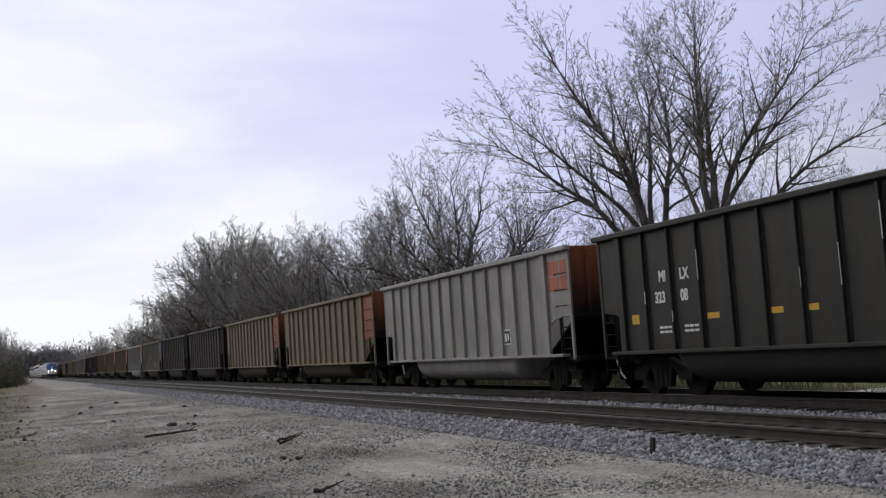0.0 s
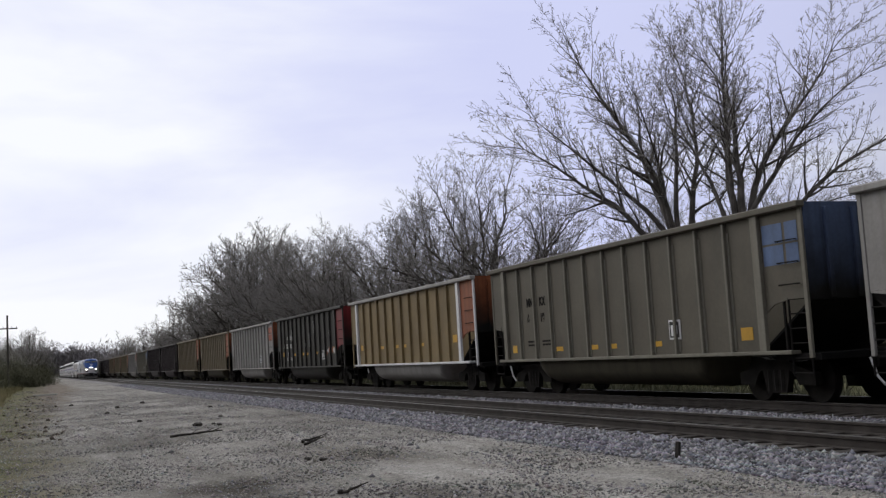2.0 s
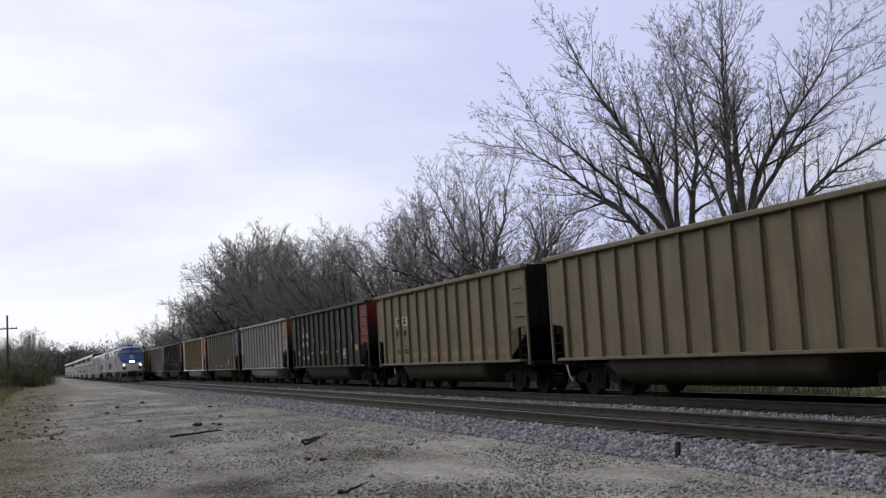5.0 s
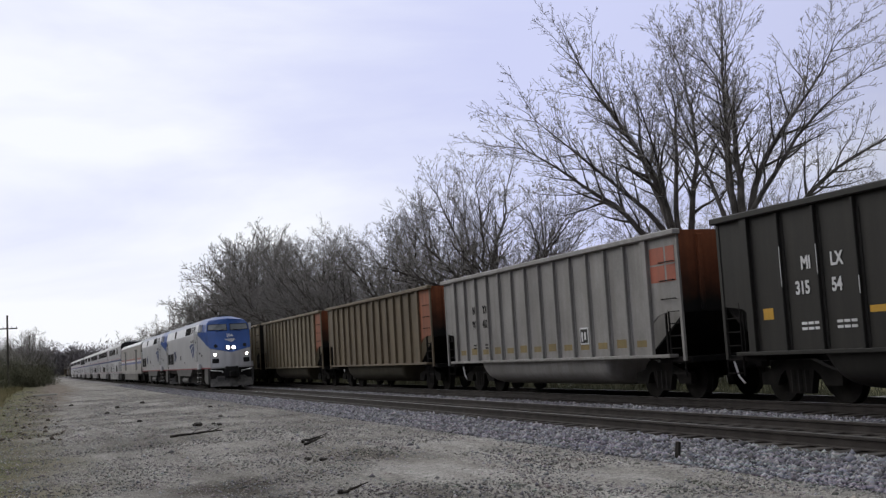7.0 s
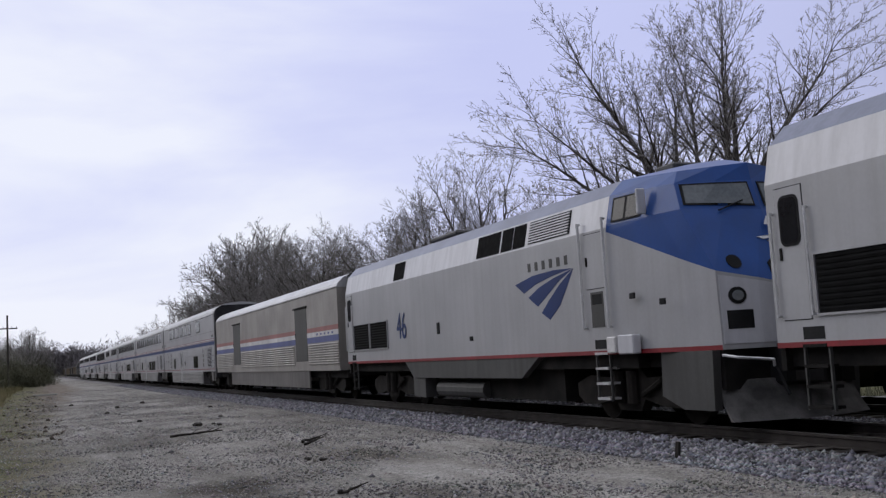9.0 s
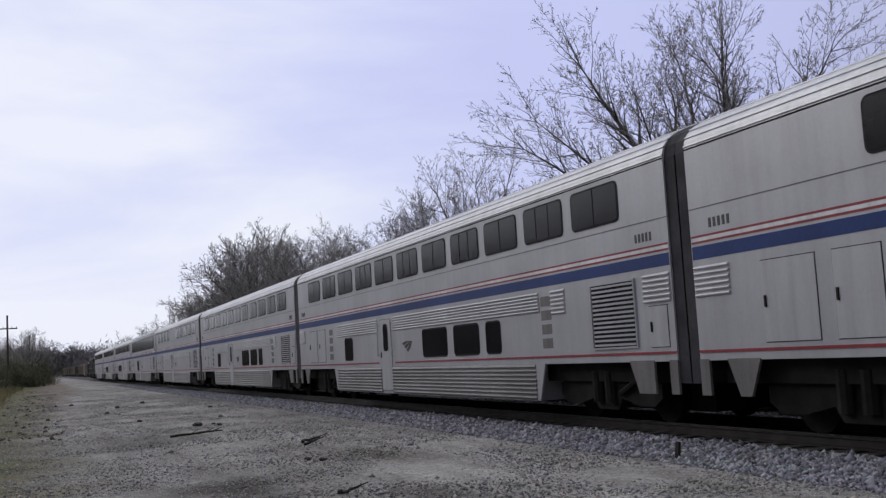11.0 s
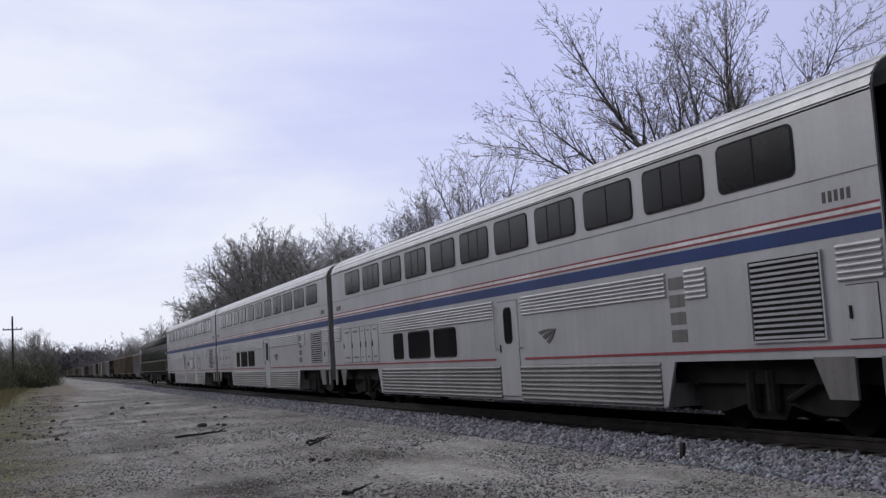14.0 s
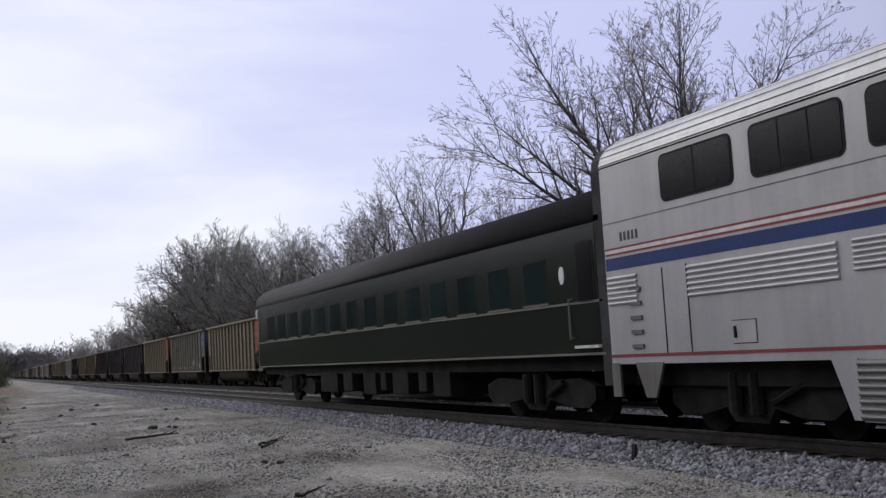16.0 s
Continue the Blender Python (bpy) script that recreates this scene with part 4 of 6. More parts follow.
def bilevel(kind, number, label, seed):
    """Tall two-storey stainless coach, 25.9 m over couplers."""
    c = tagged(new("bilevel_coach"), label, "railway coach", group="two-storey coaches of the passenger train")
    y0, y1 = 0.33, 25.58
    part("body", boxes((-W, W, y0, y1, 1.06, 4.2)), M["silver"], c)
    prof = ROOF + [(-x, z) for x, z in ROOF[-2::-1]]
    part("roof", prism(bmesh.new(), [(x, z) for x, z in prof], y0, y1), M["roof"], c, smooth=False)
    for sx in (-1, 1):
        for (xa, za), (xb, zb) in zip(ROOF, ROOF[1:-1]):
            xm, zm = (xa + xb) / 2 * sx, (za + zb) / 2
            if not (kind == "lounge" and za > 4.3):
                part("roof_rib", tubes(((xm, y0, zm), (xm, y1, zm), 0.022), n=5), M["roof"], c)
    band(c, "drip_rail", y0, y1, 4.21, 4.235, M["rubber"], lift=0.006)
    # livery
    band(c, "blue_stripe", y0 + 0.02, y1 - 0.02, 2.55, 2.745, M["navy"])
    band(c, "red_pinstripe", y0 + 0.02, y1 - 0.02, 2.785, 2.815, M["stripe"])
    band(c, "red_pinstripe", y0 + 0.02, y1 - 0.02, 2.875, 2.905, M["stripe"])
    band(c, "white_pinstripe", y0 + 0.02, y1 - 0.02, 2.82, 2.87, M["cream"])
    band(c, "seam", y0, y1, 3.30, 3.312, M["dirtyskirt"], lift=0.006)
    door = {"sleeper": 14.5, "coach_a": 13.85, "lounge": 14.4, "coach_b": 10.7, "coach_e": 14.0, "dorm": 14.5}[kind]
    wide_door = kind == "coach_e"
    ahead = [(y0 + 0.02, 8.1), (9.85, door - 0.25)] if wide_door else [(y0 + 0.02, door - 0.25)]
    for a, b in (*ahead, (door + 1.25, y1 - 0.02)):
        band(c, "red_line", a, b, 1.175, 1.215, M["stripe"], lift=0.012)
    # upper windows on a regular pitch
    every = range(11)
    if kind == "coach_a":
        every = (0, 1, 2, 3, 4, 7, 8, 9, 10)
    if kind == "dorm":
        every = (2, 4, 5, 6, 7, 8, 9)
    for k in every:
        a = 1.80 + 2.045 * k
        if kind == "lounge":
            pane(c, a, a + 1.66, 3.16, 4.12, r=0.1, bars=2)
        else:
            pane(c, a, a + 1.62, 3.46, 4.10, r=0.09, bars=1 + (k + seed) % 2)
    if kind == "lounge":
        for k in range(11):
            a = 1.72 + 2.045 * k
            for sx in (-1, 1):
                bm = bmesh.new()
                for (xa, za), (xb, zb) in zip(ROOF[1:4], ROOF[2:5]):
                    v = [bm.verts.new((sx * (x + 0.02), y, z + 0.015)) for x, z, y in ((xa, za, a), (xa, za, a + 1.85), (xb, zb, a + 1.85), (xb, zb, a))]
                    bm.faces.new(v)
                bmesh.ops.remove_doubles(bm, verts=bm.verts, dist=0.001)
                bmesh.ops.solidify(bm, geom=list(bm.faces), thickness=0.015)
                part("roof_window", bm, M["wind"], c, "curved sightseeing roof pane", smooth=True)
    # lower deck
    skirt_a, skirt_b = 5.35, 20.3
    cuts = [*([(skirt_a, 8.24), (9.74, door - 0.02)] if wide_door else [(skirt_a, door - 0.02)]), (door + 1.02, skirt_b)]
    for a, b in cuts:
        flutes(c, a, b, 0.36, 1.06, 8, M["lowskirt"])
    part("floor_pan", boxes((-W + 0.02, W - 0.02, skirt_a, skirt_b, 0.34, 1.08)), M["silver"], c)
    for sx in (-1, 1):
        for yy, s in ((skirt_a, -1), (skirt_b, 1)):
            part("skirt_end", slab(bmesh.new(), [(yy, 0.36), (yy, 1.08), (yy + s * 0.42, 1.08), (yy + s * 0.12, 0.36)], *sorted((sx * (W - 0.03), sx * (W + 0.01)))), M["silver"], c)
        for a, b in ((y0, 0.55), (1.0, 1.75), (24.15, 24.9), (25.35, y1)):
            part("step_skirt", slab(bmesh.new(), [(a, 1.08), (b, 1.08), (b - (0.25 if b - a > 0.4 else 0), 0.55), (a + (0.25 if b - a > 0.4 and a > 5 else 0), 0.55)], *sorted((sx * (W - 0.03), sx * (W + 0.012)))), M["dirtyskirt"], c)
    fl = {"lounge": []}.get(kind, [(y0 + 0.05, 1.15), (3.95, 4.5), *([(6.0, 8.1), (9.85, door - 0.25)] if wide_door else [(5.05, door - 0.25)]), (door + 1.25, 20.2), (24.7, y1 - 0.05)])
    for a, b in fl:
        flutes(c, a, b, 2.06 if b - a > 2 else 1.98, 2.46, 6, M["silver"])
    if kind == "lounge":
        band(c, "belt_rail", y0, y1, 2.42, 2.45, M["roof"], lift=0.03)
    louvre(c, 1.45, 2.9, 1.32, 2.4, 14)
    hatch(c, door, door + 1.0, 0.42, 2.42, "door")
    pane(c, door + 0.33, door + 0.67, 1.55, 2.25, x=W + 0.012, r=0.1, name="door_window", sides=(-1, 1))
    bar(c, door - 0.12, 1.4, 2.35)
    bar(c, door + 1.12, 1.4, 2.35)
    for yy in (4.55, 20.8) if kind in ("sleeper", "coach_a", "dorm") else () if wide_door else (4.55,):
        for k in range(4):
            for sx in (-1, 1):
                part("step_recess", boxes((*sorted((sx * (W - 0.01), sx * (W + 0.006))), yy, yy + 0.42, 1.36 + 0.27 * k, 1.55 + 0.27 * k)), M["dirtyskirt"], c)
    hatch(c, 0.5, 1.05, 1.28, 1.95)
    if wide_door:
        flutes(c, 20.45, 23.4, 1.98, 2.46, 6, M["silver"])
        hatch(c, 22.0, 22.5, 1.3, 1.62)
        band(c, "panel_joint", 24.02, 24.04, 1.2, 2.48, M["rubber"], lift=0.008)
        band(c, "panel_joint", 23.42, 23.44, 1.2, 2.48, M["rubber"], lift=0.008)
        for k in range(5):
            band(c, "ladder_rung", 24.62, 24.92, 1.3 + 0.22 * k, 1.36 + 0.22 * k, M["dirtyskirt"], lift=0.03)
    elif kind == "coach_b":
        for a, b in ((23.45, 24.4), (22.48, 23.42), (21.9, 22.45), (21.25, 21.87), (20.55, 21.2)):
            hatch(c, a, b, 1.26, 2.36)
            for z in (1.4, 2.2):
                band(c, "vent_slot", a + 0.2, b - 0.2, z, z + 0.05, M["dirtyskirt"], lift=0.016)
    else:
        hatch(c, 22.9, 24.0, 1.28, 2.4)
        hatch(c, 21.75, 22.6, 1.28, 2.4)
    low = {"sleeper": [(7.0, 7.75), (8.2, 9.7), (10.2, 11.9), (18.45, 19.3)], "coach_a": [], "lounge": [(16.4, 18.1)], "coach_b": [(14.3, 15.8), (16.15, 17.8), (18.3, 19.1)],
           "coach_e": [], "dorm": [(7.2, 9.0), (18.5, 19.3)]}[kind]
    for a, b in low:
        pane(c, a, b, 1.33, 1.98 if kind != "lounge" else 2.2, r=0.09)
    if wide_door:
        hatch(c, 8.28, 9.68, 0.42, 2.44, "baggage_door")
        for a, b in ((10.1, 11.75), (6.95, 7.7)):
            band(c, "window_gasket", a, b, 1.30, 1.98, M["rubber"], lift=0.006)
            band(c, "blanked_window", a + 0.035, b - 0.035, 1.335, 1.945, M["silver"], lift=0.014)
        band(c, "window_blind", 10.95, 11.68, 1.36, 1.92, M["pale"], lift=0.02)
    emblem(c, door - 1.3, 1.62, 0.31, M["tank"], x=W + 0.004)
    # underneath, trucks, ends
    part("underframe", boxes((-1.3, 1.3, 0.6, 25.3, 0.72, 1.08)), M["under"], c)
    # dark filler boxes added behind the wheels to block light round the trucks
    for a, b in ((0.8, 5.2), (20.6, 25.1)):
        part("equipment_box", boxes((-0.6, 0.6, a, b, 0.2, 0.74)), M["under"], c)
    for yy in (3.2, 22.7):
        passenger_truck(c, yy)
    for yy, s in ((y0, -1), (y1, 1)):
        d = part("diaphragm", prism(bmesh.new(), [(-1.52, 0.72), (-1.52, 4.22), (-1.48, 4.40), (-1.36, 4.56), (-1.1, 4.70), (1.1, 4.70), (1.36, 4.56), (1.48, 4.40), (1.52, 4.22), (1.52, 0.72)], *sorted((yy, yy + s * 0.318))), M["bellows"], c,
                 "dark end diaphragm")
        part("coupler", boxes((-0.15, 0.15, *sorted((yy, yy + s * 0.33)), 0.62, 0.92)), M["under"], c)
    for yy in (0.72, 25.2):
        if number:
            writing("coach_number", number, 0.22, M["tank"], c, on_side(-W - 0.004, yy + (0.35 if yy < 5 else -0.3), 3.06), squeeze=0.8)
        else:
            for k in range(5):
                yb = yy + (0.1 if yy < 5 else -0.6) + 0.11 * k
                part("number_bar", boxes((-W - 0.005, -W + 0.003, yb, yb + 0.06, 2.99, 3.13)), M["tank"], c)
    part("roof_vent", boxes((-0.5, 0.5, 7.5, 9.5, 4.84, 4.93), (-0.5, 0.5, 16.0, 17.6, 4.84, 4.93), bevel=0.03), M["roof"], c)
    return c


def locomotive(number, label, lit=True):
    c = tagged(new("diesel_locomotive"), label, "locomotive", group="locomotives of the passenger train")
    # cab nose in facetted levels: rear, corner, centre of each
    levels = [((1.55, 3.9, 1.2), (1.20, 1.30, 1.2), (0, 1.02, 1.2)),
              ((1.55, 3.9, 3.30), (1.20, 1.34, 2.39), (0, 1.02, 2.12)),
              ((1.545, 3.9, 3.40), (1.29, 2.0, 3.42), (0, 1.68, 3.36)),
              ((1.43, 3.9, 3.92), (1.22, 2.22, 3.86), (0, 1.88, 3.87)),
              ((1.15, 3.9, 4.20), (1.06, 2.34, 4.08), (0, 1.94, 4.16)),
              ((0.55, 3.9, 4.33), (0.45, 2.9, 4.30), (0, 2.5, 4.31))]

    def shell(i, j, name, mat, lbl):
        bm = bmesh.new()
        rows = []
        for lv in levels[i:j + 1]:
            (xr, yr, zr), (xc, yc, zc), (_, ym, zm) = lv
            q = [(-xr, yr, zr), (-(xr * 0.35 + xc * 0.65), yr * 0.25 + yc * 0.75, zr * 0.25 + zc * 0.75), (-xc, yc, zc), (-xc * 0.5, (yc + ym) / 2 - 0.05, (zc + zm) / 2), (0, ym, zm)]
            q += [(-x, y, z) for x, y, z in q[-2::-1]]
            rows.append([bm.verts.new(p) for p in q])
        for a, b in zip(rows, rows[1:]):
            for k in range(len(a) - 1):
                bm.faces.new((a[k], a[k + 1], b[k + 1], b[k]))
        if j == len(levels) - 1:
            bm.faces.new(rows[-1][:])
        bmesh.ops.recalc_face_normals(bm, faces=bm.faces)
        part(name, bm, mat, c, lbl)

    shell(0, 1, "nose", M["loco"], "silver lower nose")
    shell(1, 5, "cab", M["blue"], "blue cab")
    # long hood
    hood = [(-1.55, 1.2), (-1.55, 3.38), (1.55, 3.38), (1.55, 1.2)]
    part("hood", prism(bmesh.new(), hood, 3.9, 20.68), M["loco"], c)
    part("shoulder", prism(bmesh.new(), [(-1.548, 3.38), (-1.43, 3.92), (1.43, 3.92), (1.548, 3.38)], 3.9, 20.68), M["pale"], c, "pale sloping shoulder")
    part("roof", prism(bmesh.new(), [(-1.43, 3.92), (-1.15, 4.2), (-0.55, 4.33), (0.55, 4.33), (1.15, 4.2), (1.43, 3.92)], 3.9, 20.66), M["bluegrey"], c, "sooty blue roof, paled with a painted sky sheen")
    # shoulder windows and louvres lean with the shoulder

    def leaning(name, ya, yb, z0, z1, mat, up=0.012):
        for sx in (-1, 1):
            f = lambda z: 1.548 - (z - 3.38) * 0.2185
            taper = lambda y: sx * 0.116 * max(0.0, 3.9 - y)
            bm = bmesh.new()
            lo = [(sx * (f(z0) - 0.02), ya, z0), (sx * (f(z0) - 0.02), yb, z0), (sx * (f(z1) - 0.02), yb, z1), (sx * (f(z1) - 0.02), ya, z1)]
            lo = [(x - taper(y), y, z) for x, y, z in lo]
            a = [bm.verts.new(p) for p in lo]
            b = [bm.verts.new((x + sx * (0.02 + up), y, z)) for x, y, z in lo]
            for k in range(4):
                bm.faces.new((a[k], a[(k + 1) % 4], b[(k + 1) % 4], b[k]))
            bm.faces.new(a[::-1])
            bm.faces.new(b)
            bmesh.ops.recalc_face_normals(bm, faces=bm.faces)
            part(name, bm, mat, c)
    for a, b in ((14.88, 15.75), (8.5, 9.75), (7.85, 8.4), (7.22, 7.8)):
        leaning("grille", a, b, 3.42, 3.89, M["mesh"])
    leaning("louvre", 5.28, 7.05, 3.44, 3.88, M["rubber"])
    for k in range(8):
        leaning("slat", 5.32, 7.01, 3.46 + 0.053 * k, 3.483 + 0.053 * k, M["pale"], 0.03)
    leaning("side_window", 2.95, 3.75, 3.44, 3.86, M["rubber"], 0.02)
    leaning("pane", 3.0, 3.34, 3.47, 3.83, M["glass"], 0.026)
    leaning("pane", 3.40, 3.70, 3.47, 3.83, M["glass"], 0.026)
    for sx in (-1, 1):
        part("mirror", boxes((*sorted((sx * 1.40, sx * 1.56)), 2.80, 2.86, 3.46, 3.88), bevel=0.015), M["pale"], c, "white rear-view mirror beside the cab window")
    # stripes and skirts
    band(c, "red_line", 3.85, 20.68, 1.2, 1.27, M["stripe"], lift=0.008)
    band(c, "sill", 3.85, 20.68, 1.27, 1.5, M["loco"], lift=0.003)
    part("underframe", boxes((-1.4, 1.4, 3.4, 20.6, 0.95, 1.2), (-1.18, 1.18, 1.36, 3.4, 0.95, 1.2)), M["under"], c)
    for sx in (-1, 1):
        part("tank_skirt", slab(bmesh.new(), [(6.9, 1.2), (7.75, 0.78), (14.45, 0.78), (15.1, 1.2)], *sorted((sx * 1.40, sx * 1.54))), M["tank"], c, "grey tank skirt")
        part("apron", slab(bmesh.new(), [(1.35, 1.2), (2.75, 1.2), (2.8, 0.5), (2.2, 0.3), (1.4, 0.3)], *sorted((sx * 1.22, sx * 1.36))), M["tank"], c, "grey nose apron")
        part("tank_end", boxes((*sorted((sx * 1.0, sx * 1.5)), 13.7, 14.6, 0.28, 0.8)), M["tank"], c)
        part("air_tank", tubes(((sx * 1.2, 10.2, 0.5), (sx * 1.2, 13.2, 0.5), 0.2), n=12), M["tank"], c)
        for yy in (4.35, 19.95):
            for k in range(4):
                part("step", boxes((*sorted((sx * 1.35, sx * 1.57)), yy - 0.22, yy + 0.22, 0.42 + 0.26 * k, 0.46 + 0.26 * k)), M["chrome"] if yy < 5 else M["under"], c)
            for dy in (-0.25, 0.22):
                part("step_stringer", boxes((*sorted((sx * 1.5, sx * 1.54)), yy + dy, yy + dy + 0.03, 0.4, 1.25)), M["tank"], c)
            part("step_opening", boxes((*sorted((sx * 1.54, sx * 1.558)), yy - 0.2, yy + 0.2, 1.3, 1.46)), M["rubber"], c)
        part("sand_box", boxes((*sorted((sx * 1.5, sx * 1.66)), 3.1, 3.6, 1.2, 1.52), bevel=0.02), M["pale"], c, "white box on the sill")
        part("sand_box", boxes((*sorted((sx * 1.5, sx * 1.62)), 3.75, 4.05, 1.22, 1.5), bevel=0.02), M["cream"], c)
        part("step_pocket", boxes((*sorted((sx * 1.54, sx * 1.557)), 4.16, 4.6, 1.68, 2.3)), M["tank"], c)
        part("step_pocket", boxes((*sorted((sx * 1.54, sx * 1.560)), 4.2, 4.55, 2.08, 2.26)), M["rubber"], c)
    for yy in (3.93, 4.82):
        bar(c, yy, 1.66, 3.56, r=0.028, out=0.06)
    for yy in (19.88, 20.56):
        bar(c, yy, 1.6, 3.0, r=0.022, out=0.05)
    hatch(c, 4.05, 4.72, 2.35, 3.34, "cab_door", M["loco"])
    hatch(c, 19.95, 20.5, 1.55, 3.3, "rear_door", M["loco"])
    pane(c, 20.06, 20.38, 2.55, 3.15, x=1.562, name="door_window")
    for a, b in ((18.2, 19.8), (16.45, 18.08)):
        louvre(c, a, b, 1.62, 2.36, 10, mat=M["mesh"])
    for a, z in ((12.3, 1.85), (3.1, 2.1), (2.2, 1.95), (10.2, 1.62)):
        part("filler_cap", boxes((-1.575, -1.54, a, a + 0.16, z, z + (0.28 if a > 12 else 0.1)), bevel=0.01), M["rubber"], c)
    lettering_bars(c, 5.3, 7.2, 2.97, 0.17, M["tank"])
    emblem(c, 6.55, 2.40, 1.0, M["navy"])
    writing("road_number", number, 1.0, M["navy"], c, on_side(-1.562, 15.5 if len(number) > 2 else 15.2, 2.13), squeeze=0.82)
    # face
    def on_face(x, z):
        """Forward position of the nose skin at (x, z)."""
        prev = None
        for lv in levels:
            (xr, yr, zr), (xc, yc, zc), (_, ym, zm) = lv
            f = min(1, abs(x) / xc)
            cur = (zm + (zc - zm) * f, ym + (yc - ym) * f - 0.05 * (1 - abs(2 * f - 1)))
            if prev and prev[0] <= z <= cur[0]:
                k = (z - prev[0]) / (cur[0] - prev[0])
                return prev[1] + (cur[1] - prev[1]) * k
            prev = cur
        return prev[1]

    def plate(name, pts, mat, lift=0.03, parent=c):
        bm = bmesh.new()
        a = [bm.verts.new((x, on_face(x, z) - lift, z)) for x, z in pts]
        b = [bm.verts.new((x, on_face(x, z) + 0.05, z)) for x, z in pts]
        k = len(pts)
        for i in range(k):
            bm.faces.new((a[i], a[(i + 1) % k], b[(i + 1) % k], b[i]))
        bm.faces.new(a)
        bm.faces.new(b[::-1])
        bmesh.ops.recalc_face_normals(bm, faces=bm.faces)
        return part(name, bm, mat, parent)

    # paler overlay on the lower nose: skylight on the face put into the colour
    for xa, xb in ((-1.17, -0.6), (-0.6, 0.0), (0.0, 0.6), (0.6, 1.17)):
        plate("nose_panel", [(xa, 1.28), (xb, 1.28), (xb, 2.09 + 0.2 * abs(xb)), (xa, 2.09 + 0.2 * abs(xa))], M["pale"], 0.014)
    for sx in (-1, 1):
        ws = plate("windscreen_gasket", [(sx * x, 3.42 + 0.05 * x) for x in (0.09, 0.32, 0.63, 0.94, 1.22)] + [(sx * x, 3.84) for x in (1.16, 0.94, 0.62, 0.32, 0.09)], M["rubber"], 0.02)
        plate("windscreen", [(sx * x, 3.45 + 0.05 * x) for x in (0.12, 0.32, 0.63, 0.94, 1.18)] + [(sx * x, 3.81) for x in (1.13, 0.94, 0.62, 0.32, 0.12)], M["wind"], 0.03, ws)
        part("wiper", tubes(((sx * 0.75, on_face(sx * 0.75, 3.36) - 0.05, 3.36), (sx * 0.3, on_face(sx * 0.3, 3.52) - 0.06, 3.52), 0.014)), M["rubber"], c)
    disc = lambda cx, cz, r: [(cx + r * math.cos(2 * math.pi * k / 14), cz + r * math.sin(2 * math.pi * k / 14)) for k in range(14)]
    hl = plate("headlamp_panel", [(-0.33, 2.32), (-0.26, 2.27), (0.26, 2.27), (0.33, 2.32), (0.33, 2.48), (0.26, 2.53), (-0.26, 2.53), (-0.33, 2.48)], M["rubber"], 0.03)
    for cx in (-0.16, 0.16):
        plate("headlamp", disc(cx, 2.40, 0.09), M["lamp"] if lit else M["wind"], 0.05, hl)
    for sx in (-1, 1):
        plate("horn_opening", disc(sx * 0.86, 2.52, 0.11), M["rubber"], 0.02)
        d = plate("ditch_lamp_rim", disc(sx * 0.93, 2.0, 0.13), M["rubber"], 0.03)
        plate("ditch_lamp", disc(sx * 0.93, 2.0, 0.08), M["ditch"] if lit else M["wind"], 0.05, d)
        plate("socket_box", [(sx * 0.72, 1.5), (sx * 1.1, 1.5), (sx * 1.1, 1.78), (sx * 0.72, 1.78)], M["rubber"], 0.02)
    writing("road_number", number, 0.32, M["white"], c, pose(0.0, on_face(0, 3.12) - 0.07, 3.12, 62, 0, 0), bold=0.004)
    for k in range(3):
        pts = ([(-1.35, 0.40), (-0.55, 0.43), (0.35, 0.40), (1.2, 0.28), (0.8, 0.08), (0.25, 0.22), (-0.45, 0.32)],
               [(-1.35, 0.39), (-0.55, 0.28), (0.1, 0.15), (0.6, -0.02), (0.2, -0.22), (-0.35, 0.02), (-0.8, 0.22)],
               [(-1.35, 0.38), (-0.8, 0.15), (-0.35, -0.10), (0.05, -0.35), (-0.3, -0.5), (-0.75, -0.25), (-1.1, 0.1)])[k]
        plate("front_emblem_blade", [(-u * 0.26, 2.84 + v * 0.22) for u, v in pts], M["white"], 0.03 + 0.003 * k)
    part("pilot", boxes((-1.2, 1.2, 1.3, 1.9, 0.6, 1.2)), M["under"], c)
    bm = bmesh.new()
    rows = []
    for z, fore, half in ((0.74, 1.12, 1.2), (0.55, 1.06, 1.22), (0.35, 0.95, 1.24), (0.14, 0.78, 1.26)):
        line = [(half * k / 4, fore + 0.32 * (abs(k) / 4) ** 1.5) for k in range(-4, 5)]
        rows.append([bm.verts.new((x, y, z)) for x, y in line] + [bm.verts.new((x, y + 0.06, z)) for x, y in line[::-1]])
    for a, b in zip(rows, rows[1:]):
        for k in range(18):
            bm.faces.new((a[k], a[(k + 1) % 18], b[(k + 1) % 18], b[k]))
    bm.faces.new(rows[0][::-1])
    bm.faces.new(rows[-1])
    bmesh.ops.recalc_face_normals(bm, faces=bm.faces)
    part("plow", bm, M["plow"], c, "dusty dark steel pilot plow")
    part("coupler_pocket", boxes((-0.4, 0.4, 0.99, 1.35, 0.62, 1.3), bevel=0.06), M["rubber"], c)
    part("coupler", boxes((-0.17, 0.17, 0.35, 1.3, 0.66, 1.0), bevel=0.03), M["under"], c)
    for sx in (-1, 1):
        part("grab_iron", tubes(((sx * 0.55, 0.98, 0.92), (sx * 0.57, 0.96, 1.02), 0.022), ((sx * 0.57, 0.96, 1.02), (sx * 1.1, 1.1, 1.08), 0.022), ((sx * 1.1, 1.1, 1.08), (sx * 1.22, 1.3, 1.12), 0.022)), M["chrome"], c)
        part("hose", tubes(((sx * 0.45, 1.1, 0.95), (sx * 0.42, 0.85, 0.5), 0.03)), M["rubber"], c)
